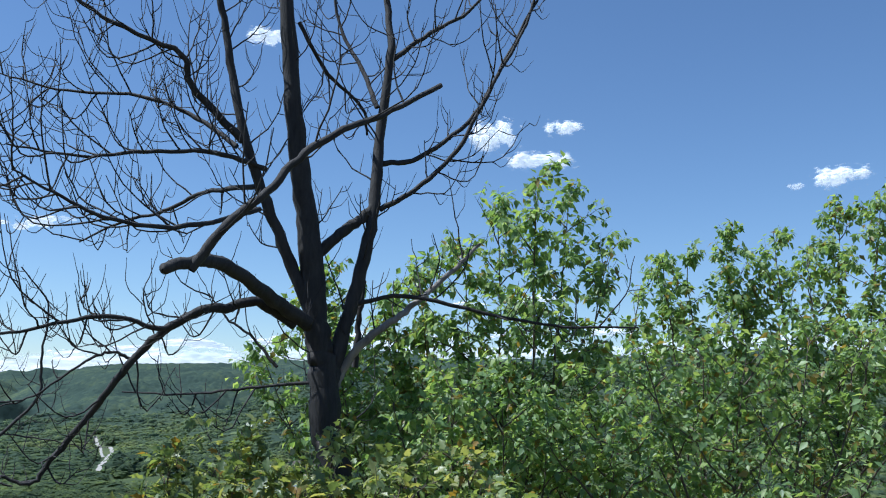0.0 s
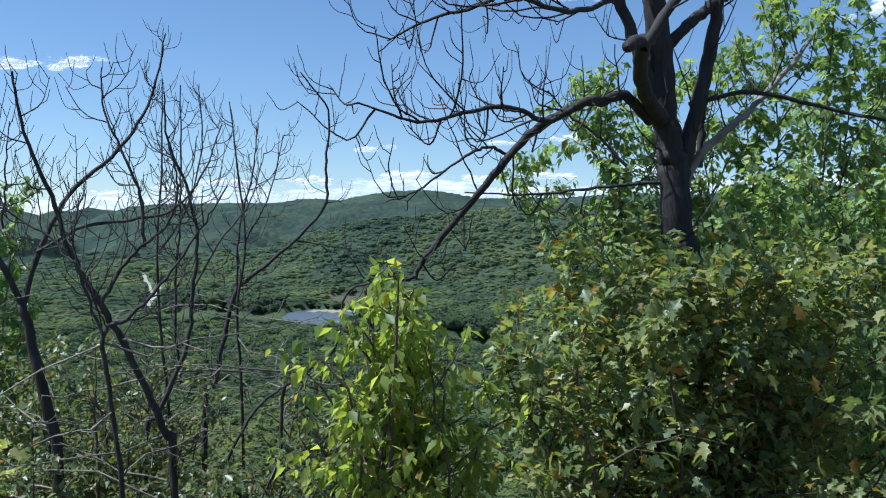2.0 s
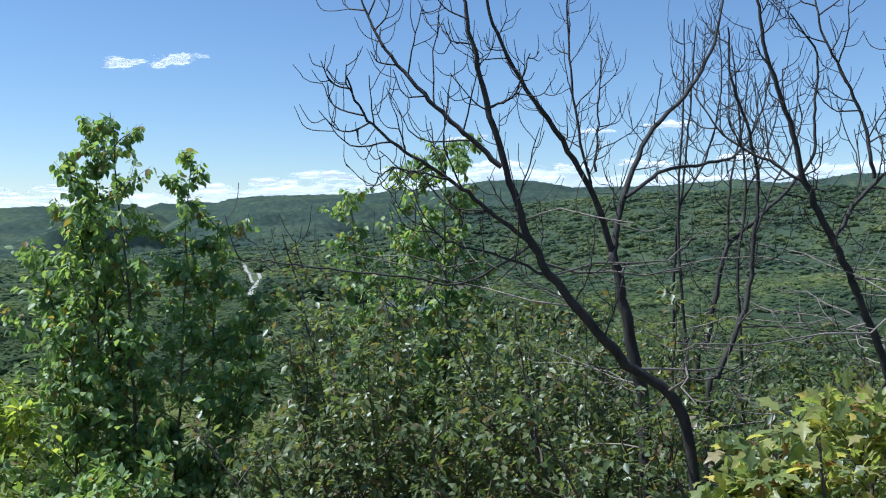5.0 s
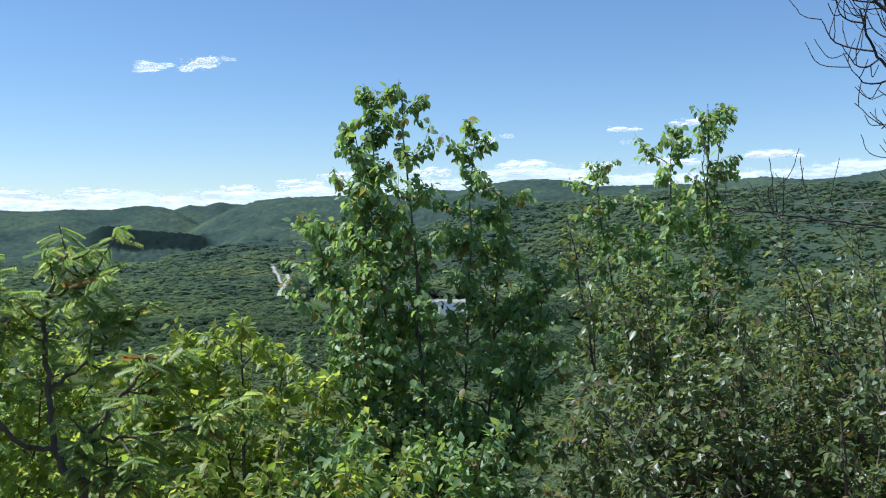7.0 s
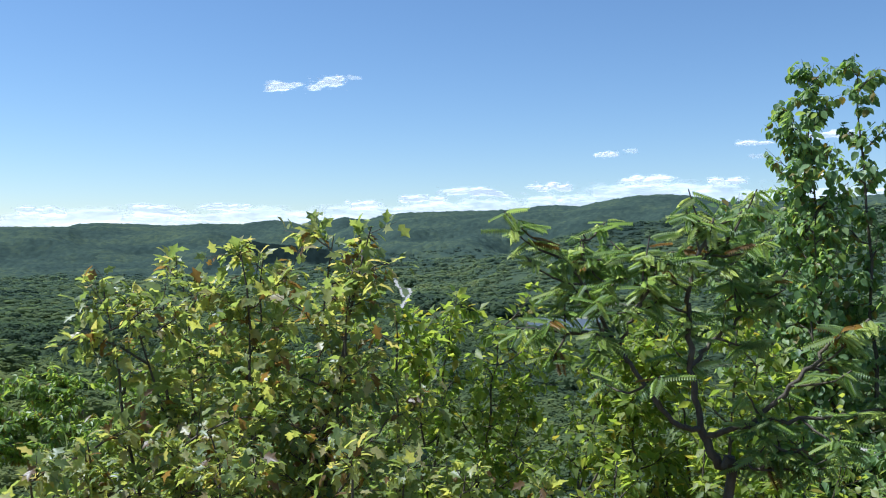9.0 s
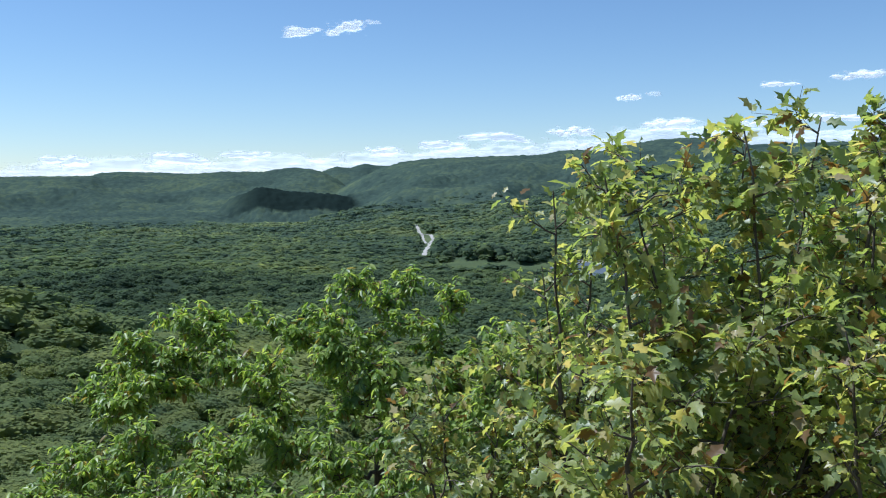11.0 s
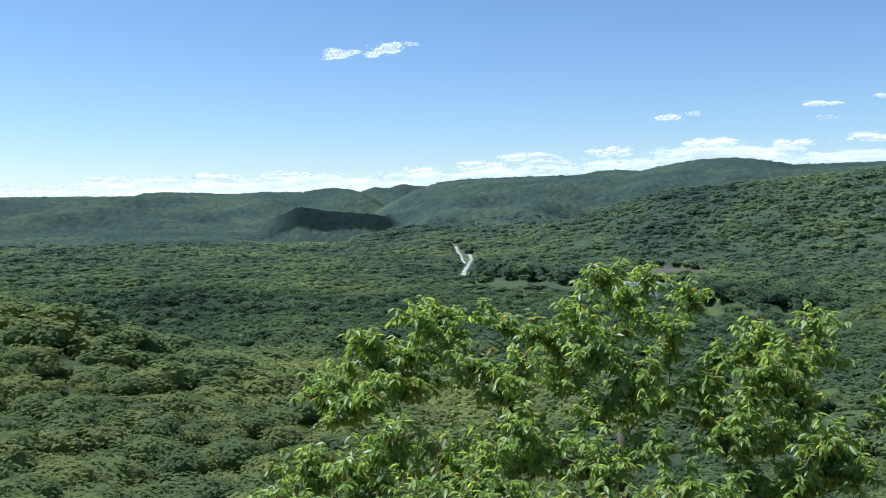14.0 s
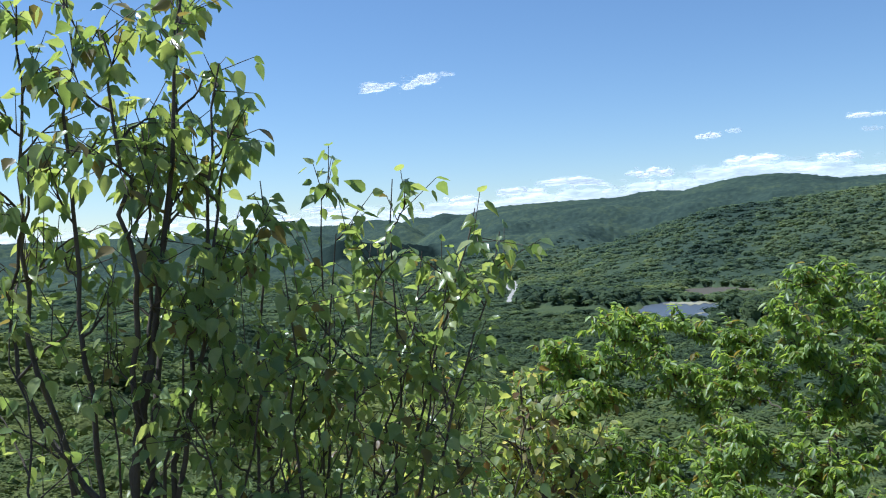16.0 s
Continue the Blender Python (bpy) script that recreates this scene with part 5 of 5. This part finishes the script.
leafy("scrub", "loose scrubby undergrowth on the slope", "shrub", (-4.6, 11.06), [(-5.66, 10.66, -0.83), (-5.33, 11.37, -1.23), (-4.84, 11.01, -1.65), (-4.26, 11.25, -1.91)], 44, M_SCRUB, size=0.075, boughs=20, twigs=5, per_twig=9, spread=0.5, start=0.15, droop=0.4, single=40, group="scrub")
leafy("scrub", "loose scrubby undergrowth on the slope", "shrub", (-2.67, 10.89), [(-2.99, 10.54, -1.4), (-2.46, 11.12, -1.51), (-3.26, 10.99, -2.12), (-2.08, 10.92, -2.25)], 45, M_SCRUB, size=0.075, boughs=19, twigs=5, per_twig=9, spread=0.5, start=0.15, droop=0.4, single=40, group="scrub")
leafy("scrub", "loose scrubby undergrowth on the slope", "shrub", (-0.89, 10.12), [(-1.04, 9.72, -1.7), (-1.02, 10.51, -2.09), (-0.51, 9.82, -1.99), (-0.01, 9.83, -2.11)], 46, M_SCRUB, size=0.075, boughs=19, twigs=5, per_twig=9, spread=0.5, start=0.15, droop=0.4, single=40, group="scrub")
leafy("scrub", "loose scrubby undergrowth on the slope", "shrub", (-4.72, 8.88), [(-5.24, 8.39, -1.6), (-4.91, 9.15, -1.82), (-4.43, 8.84, -1.91), (-3.96, 9.13, -2.21), (-5.75, 9.21, -1.55)], 47, M_SCRUB, size=0.075, boughs=18, twigs=5, per_twig=9, spread=0.5, start=0.15, droop=0.4, single=40, group="scrub")
leafy("scrub", "loose scrubby undergrowth on the slope", "shrub", (-2.64, 8.33), [(-3.14, 8.0, -1.99), (-2.5, 8.59, -2.06), (-2.14, 8.13, -2.14), (-1.61, 8.24, -2.37), (-3.43, 8.95, -2.33)], 48, M_SCRUB, size=0.075, boughs=18, twigs=5, per_twig=9, spread=0.45, start=0.15, droop=0.4, single=40, group="scrub")
leafy("scrub", "loose scrubby undergrowth on the slope", "shrub", (-3.66, 10.15), [(-4.01, 9.87, -1.37), (-3.41, 10.32, -1.37), (-3.33, 9.86, -1.47), (-3.88, 10.54, -2.03), (-2.77, 10.11, -1.8)], 49, M_SCRUB, size=0.08, boughs=20, twigs=5, per_twig=10, spread=0.55, start=0.12, droop=0.4, single=40, group="scrub")
leafy("scrub", "loose scrubby undergrowth below the slim poplars", "shrub", (-5.81, 9.64), [(-5.83, 9.19, -2.23), (-5.18, 9.69, -2.3), (-6.04, 9.65, -2.61), (-4.82, 9.45, -2.4)], 50, M_SCRUB, size=0.08, boughs=19, twigs=5, per_twig=10, spread=0.5, start=0.12, droop=0.4, single=40, group="scrub")
leafy("thicket", "bright green leafy thicket beside the path", "shrub", (-8.46, 10.02), [(-8.43, 9.59, -1.6), (-8.73, 10.28, -1.75), (-8.19, 9.96, -1.94), (-7.84, 10.24, -2.17), (-9.01, 10.45, -1.9), (-9.2, 9.98, -1.92)], 51, M_LIME, size=0.09, boughs=19, twigs=5, per_twig=10, spread=0.45, start=0.12, droop=0.5, single=80, group="thickets")
leafy("thicket", "bright green leafy thicket beside the path", "shrub", (-7.63, 9.41), [(-7.66, 8.98, -2.28), (-7.19, 9.64, -2.52), (-6.76, 9.22, -2.44), (-8.03, 9.65, -2.41)], 52, M_POPLAR, size=0.09, boughs=19, twigs=5, per_twig=10, spread=0.5, start=0.12, droop=0.5, single=60, group="thickets")
sumac("sumac", "feathery green sumac with forked bare stems", (-9.07, 8.26), [
    ([(-9.17, 7.8, -2.47), (-9.24, 7.8, -2.29), (-9.32, 7.8, -2.12)], 0.05, 0.036),
    ([(-9.32, 7.8, -2.12), (-9.46, 7.75, -2.08), (-9.68, 7.75, -1.8), (-9.84, 7.75, -1.68), (-10.04, 7.75, -1.65), (-10.2, 7.75, -1.64)], 0.026, 0.010),
    ([(-9.32, 7.8, -2.12), (-9.34, 7.85, -1.89), (-9.37, 7.85, -1.59), (-9.35, 7.85, -1.36), (-9.27, 7.85, -1.22), (-9.25, 7.85, -1.13)], 0.032, 0.010),
    ([(-9.68, 7.75, -1.8), (-9.79, 7.85, -1.58), (-9.9, 7.85, -1.4), (-10.01, 7.85, -1.26)], 0.020, 0.009),
    ([(-9.29, 7.8, -2.15), (-9.13, 7.65, -2.06), (-8.96, 7.55, -1.85), (-8.82, 7.55, -1.69), (-8.65, 7.55, -1.58)], 0.026, 0.010),
    ([(-9.35, 7.85, -1.83), (-9.22, 7.95, -1.73), (-9.03, 7.95, -1.55), (-8.85, 7.95, -1.38)], 0.022, 0.009),
    ([(-9.72, 7.75, -1.76), (-9.67, 7.65, -1.56), (-9.58, 7.65, -1.4), (-9.55, 7.65, -1.32)], 0.016, 0.008),
    ([(-9.13, 7.65, -2.06), (-8.86, 7.55, -2.02), (-8.58, 7.55, -1.97), (-8.41, 7.55, -1.87)], 0.018, 0.009),
    ([(-9.19, 7.8, -2.29), (-9.1, 7.65, -2.26), (-8.94, 7.55, -2.15)], 0.014, 0.009),
    ([(-9.9, 7.85, -1.4), (-9.85, 7.95, -1.29), (-9.85, 7.95, -1.21)], 0.012, 0.008),
    ([(-9.35, 7.85, -1.36), (-9.21, 7.95, -1.28), (-9.13, 7.95, -1.22)], 0.014, 0.008),
], 53, M_SUMAC, size=0.125)
leafy("thicket", "green leafy thicket round the sumac", "shrub", (-10.38, 10.26), [(-10.76, 9.85, -1.63), (-10.37, 10.54, -1.71), (-10.64, 10.21, -1.82), (-9.99, 10.46, -1.81), (-9.65, 10.67, -2.01), (-9.23, 10.15, -2.04), (-8.85, 10.02, -1.94)], 54, M_LIME, size=0.09, boughs=19, twigs=5, per_twig=10, spread=0.45, start=0.12, droop=0.5, single=80, group="thickets")
leafy("maple", "young maple with yellow and reddish new leaves", "tree", (-11.36, 8.83), [(-10.91, 8.51, -1.08), (-11.16, 8.92, -1.11), (-11.65, 8.64, -1.26), (-11.54, 8.83, -1.29), (-11.99, 8.89, -1.41), (-12.18, 8.57, -1.61), (-12.34, 8.49, -1.49), (-11.01, 8.5, -1.41)], 55, M_MAPLE, kind="lobed", size=0.088, boughs=15, twigs=5, per_twig=9, spread=0.55, rise=0.12, start=0.3, droop=0.3, single=200, apart=True)
leafy("maple_shrub", "yellow-green maple shrub beside the path", "shrub", (-12.13, 8.03), [(-12.36, 7.68, -2.16), (-12.28, 8.16, -2.13), (-11.79, 8.09, -2.06), (-11.56, 8.32, -2.14), (-11.2, 8.53, -2.21), (-10.76, 8.29, -2.1)], 56, M_MAPLE, kind="lobed", size=0.085, boughs=14, twigs=5, per_twig=9, spread=0.5, rise=0.15, start=0.12, droop=0.3, single=150, apart=True)
leafy("maple", "young maple with olive and reddish leaves", "tree", (-12.19, 9.97), [(-12.37, 9.78, -1.59), (-12.02, 10.07, -1.53), (-12.41, 10.03, -2.01), (-11.89, 9.96, -1.83), (-12.71, 10.51, -2.65), (-12.48, 10.13, -2.55), (-13.14, 10.35, -2.8), (-12.79, 9.96, -3.02), (-13.31, 10.25, -2.89), (-12.95, 10.29, -3.31), (-12.28, 10.14, -2.98), (-12.0, 10.08, -2.47), (-13.07, 10.25, -3.68), (-12.56, 9.86, -3.49), (-12.09, 9.78, -3.19)], 57, M_MAPLE, kind="lobed", size=0.080, boughs=11, twigs=5, per_twig=7, spread=0.5, rise=0.2, start=0.3, droop=0.3, single=150, apart=True)
oak("oak_tree", "round green oak crown with tufted leaves on the slope", (-13.87, 19.8), (-14.12, 19.8, -5.81), [(-14.4, 19.6, -2.92), (-13.63, 20.4, -3.03), (-12.8, 20.8, -3.36), (-14.89, 19.2, -3.49), (-13.39, 19.6, -3.73), (-15.53, 20.0, -3.87), (-16.23, 20.6, -3.79), (-17.11, 20.4, -3.67), (-17.58, 19.8, -3.65), (-18.38, 20.0, -4.06), (-18.83, 20.5, -4.58), (-19.27, 20.2, -5.03), (-17.93, 19.2, -4.6), (-16.65, 19.4, -4.36), (-15.9, 19.0, -4.29), (-13.99, 18.9, -4.29), (-14.91, 20.6, -4.67), (-18.53, 19.4, -5.11), (-16.12, 20.2, -5.09), (-13.48, 20.6, -5.19), (-14.63, 18.8, -5.0), (-17.36, 20.8, -4.28)], 58, M_CROWN)
oak("oak_tree", "green oak crown with open forked limbs on the slope", (-12.4, 19.3), (-12.03, 19.3, -6.66), [(-10.77, 20.2, -3.66), (-11.86, 19.8, -3.91), (-11.54, 19.2, -4.11), (-12.44, 20.0, -4.37), (-10.47, 20.6, -4.43), (-12.89, 19.4, -4.75), (-12.28, 18.8, -4.73), (-11.21, 19.6, -4.99), (-11.94, 19.0, -5.43), (-12.85, 18.6, -5.33), (-10.58, 20.0, -5.88), (-10.38, 19.4, -6.12), (-11.64, 18.4, -5.92)], 59, M_CROWN)
oak("oak_tree", "low green oak crown spreading on the slope", (-15.38, 17.8), (-15.55, 17.8, -6.58), [(-17.82, 18.4, -5.34), (-17.09, 19.0, -5.58), (-16.24, 18.2, -5.3), (-15.54, 18.6, -5.49), (-14.78, 18.0, -5.52), (-13.96, 18.4, -5.45), (-18.57, 18.6, -5.83), (-19.48, 19.4, -5.96), (-19.93, 19.0, -6.41), (-17.54, 17.6, -5.9), (-16.53, 17.4, -5.76), (-15.72, 17.2, -5.87), (-14.76, 17.0, -5.89), (-13.75, 17.4, -5.95), (-12.84, 17.8, -5.91), (-12.03, 17.6, -6.37), (-18.75, 17.8, -6.29), (-19.97, 18.2, -6.77), (-17.93, 17.0, -6.44), (-16.81, 16.8, -6.29), (-10.64, 18.6, -6.82), (-15.87, 16.6, -6.39), (-14.32, 16.6, -6.4), (-13.2, 16.8, -6.49)], 63, M_CROWN, tuft=0.62)
leafy("birch", "tall slender birch with hanging glossy leaves", "tree", (-20.22, 7.5), [(-19.97, 7.55, -1.5), (-20.41, 7.5, -1.45), (-20.14, 7.7, -1.48), (-20.23, 7.4, -1.65), (-19.96, 7.6, -1.68), (-20.56, 7.55, -1.51), (-19.95, 7.65, -1.83), (-20.5, 7.45, -1.96), (-20.24, 7.6, -1.87)], 60, M_BIRCH, kind="heart", size=0.059, stem=0.02, boughs=7, twigs=4, per_twig=3, spread=0.24, start=0.50, droop=1.5, single=200, apart=True, fork=0.42)
leafy("birch_shrub", "low birch shrub with glossy leaves beside the path", "shrub", (-19.83, 7.7), [(-19.91, 7.65, -2.09), (-20.03, 7.6, -2.16), (-19.74, 7.75, -2.11), (-19.62, 7.6, -2.26), (-19.5, 7.75, -2.12), (-19.4, 7.9, -2.31), (-19.2, 7.9, -2.14), (-19.32, 7.8, -2.4), (-19.78, 7.5, -2.31), (-19.94, 7.5, -2.36), (-19.14, 8.0, -2.26), (-19.55, 7.65, -2.4)], 61, M_BIRCH, kind="heart", size=0.057, stem=0.014, boughs=6, twigs=4, per_twig=4, spread=0.26, start=0.46, droop=1.2, single=200, apart=True)
leafy("birch_shrub", "low birch shrub with glossy leaves beside the path", "shrub", (-20.39, 7.5), [(-20.06, 7.5, -2.44), (-20.27, 7.5, -2.37), (-19.85, 7.45, -2.51), (-19.71, 7.6, -2.52), (-20.53, 7.4, -2.48)], 62, M_BIRCH, kind="heart", size=0.050, stem=0.014, boughs=6, twigs=4, per_twig=3, spread=0.30, start=0.25, droop=1.2, single=150, apart=True)

leafy("maple_shrub", "low yellow-green maple shrub beside the path", "shrub", (-10.92, 7.71), [(-10.99, 7.48, -2.09), (-11.63, 7.65, -2.06), (-11.32, 7.58, -2.16), (-10.72, 7.86, -2.24), (-10.39, 8.02, -2.32), (-10.04, 7.82, -2.31)], 64, M_MAPLE, kind="lobed", size=0.072, boughs=11, twigs=5, per_twig=9, spread=0.35, start=0.2, droop=0.3, single=120)
leafy("thicket", "low bright green thicket beside the path", "shrub", (-9.03, 8.7), [(-9.06, 8.45, -2.34), (-9.47, 8.93, -2.54), (-8.63, 8.57, -2.31), (-8.21, 8.62, -2.4), (-7.73, 8.59, -2.44), (-7.52, 8.2, -2.39)], 65, M_LIME, size=0.08, boughs=12, twigs=5, per_twig=8, spread=0.4, start=0.2, droop=0.5, single=80, group="thickets")
leafy("birch_shrub", "low birch sprouts with glossy leaves beside the path", "shrub", (-19.87, 7.8), [(-19.38, 8.0, -2.65), (-19.54, 7.9, -2.71), (-19.26, 8.1, -2.82), (-19.67, 7.7, -2.71), (-19.11, 8.2, -2.92), (-19.83, 7.5, -2.72), (-20.02, 7.4, -2.68), (-20.27, 7.4, -2.61), (-20.47, 7.4, -2.68)], 66, M_BIRCH, kind="heart", size=0.050, stem=0.014, boughs=5, twigs=4, per_twig=3, spread=0.32, start=0.25, droop=1.0, single=80)
leafy("scrub", "loose low scrub under the dead saplings", "shrub", (-2.94, 7.3), [(-3.15, 6.98, -1.73), (-3.53, 7.56, -1.77), (-3.94, 7.27, -1.79), (-2.57, 7.43, -1.97), (-1.95, 7.5, -1.98), (-1.57, 7.0, -1.8), (-4.37, 7.28, -1.68)], 68, M_SCRUB, size=0.07, boughs=11, twigs=5, per_twig=7, spread=0.45, start=0.15, droop=0.4, single=60, group="scrub")
leafy("scrub", "loose low scrub under the dead saplings", "shrub", (-4.67, 8.25), [(-4.86, 7.93, -2.03), (-5.35, 8.51, -2.23), (-4.31, 8.15, -2.18), (-3.7, 8.25, -2.27), (-5.89, 8.65, -2.16), (-6.29, 8.24, -1.98)], 69, M_SCRUB, size=0.07, boughs=11, twigs=5, per_twig=7, spread=0.45, start=0.15, droop=0.4, single=60, group="scrub")
leafy("maple_shrub", "pale yellow-green leafy bush on the edge of the slope", "shrub", (-19.13, 8.55), [(-19.11, 8.36, -2.86), (-19.11, 8.68, -2.95), (-18.93, 8.62, -3.01), (-19.43, 8.48, -2.83), (-19.7, 8.42, -2.85), (-19.13, 8.56, -3.08)], 70, M_MAPLE, kind="round", size=0.046, boughs=15, twigs=5, per_twig=9, spread=0.28, start=0.2, droop=0.5, single=100)
leafy("scrub", "loose grey-green scrub among the dead saplings", "shrub", (-2.74, 9.09), [(-2.91, 8.6, -1.2), (-2.45, 9.39, -1.48), (-1.96, 8.89, -1.61), (-1.23, 9.04, -1.6), (-0.57, 9.13, -1.53), (-0.38, 8.47, -1.3), (-3.44, 9.14, -1.39), (-4.12, 8.6, -1.15), (-4.68, 8.77, -1.17)], 71, M_SCRUB, size=0.07, boughs=15, twigs=5, per_twig=7, spread=0.6, start=0.15, droop=0.4, single=60, group="scrub")
leafy("scrub", "dense dark scrub beside the leaning dead sapling", "shrub", (-4.96, 9.3), [(-5.56, 9.2, -1.43), (-5.35, 9.6, -1.3), (-4.96, 9.3, -1.23), (-4.66, 9.8, -1.43), (-5.68, 9.0, -1.66), (-5.02, 8.8, -1.56), (-4.23, 9.6, -1.41), (-5.33, 8.8, -1.8)], 72, M_SCRUB, size=0.075, boughs=15, twigs=5, per_twig=8, spread=0.55, start=0.12, droop=0.4, single=40, group="scrub")
leafy("scrub", "dense dark scrub between the dead saplings", "shrub", (-2.88, 10.0), [(-3.76, 9.8, -1.49), (-3.39, 9.4, -1.69), (-2.88, 10.0, -1.48), (-2.53, 9.6, -1.59), (-2.94, 9.2, -1.82), (-3.96, 9.2, -1.74), (-2.34, 9.3, -1.85)], 73, M_SCRUB, size=0.075, boughs=15, twigs=5, per_twig=8, spread=0.55, start=0.12, droop=0.4, single=40, group="scrub")
leafy("scrub", "low leafy scrub beyond the dead saplings", "shrub", (0.08, 9.9), [(-1.02, 9.8, -1.92), (-0.73, 9.4, -1.97), (0.08, 9.9, -1.69), (0.29, 9.6, -1.92), (-0.49, 9.2, -2.09), (-1.52, 9.0, -2.16), (-0.09, 9.0, -2.32)], 74, M_SCRUB, size=0.075, boughs=15, twigs=5, per_twig=8, spread=0.55, start=0.12, droop=0.4, single=40, group="scrub")
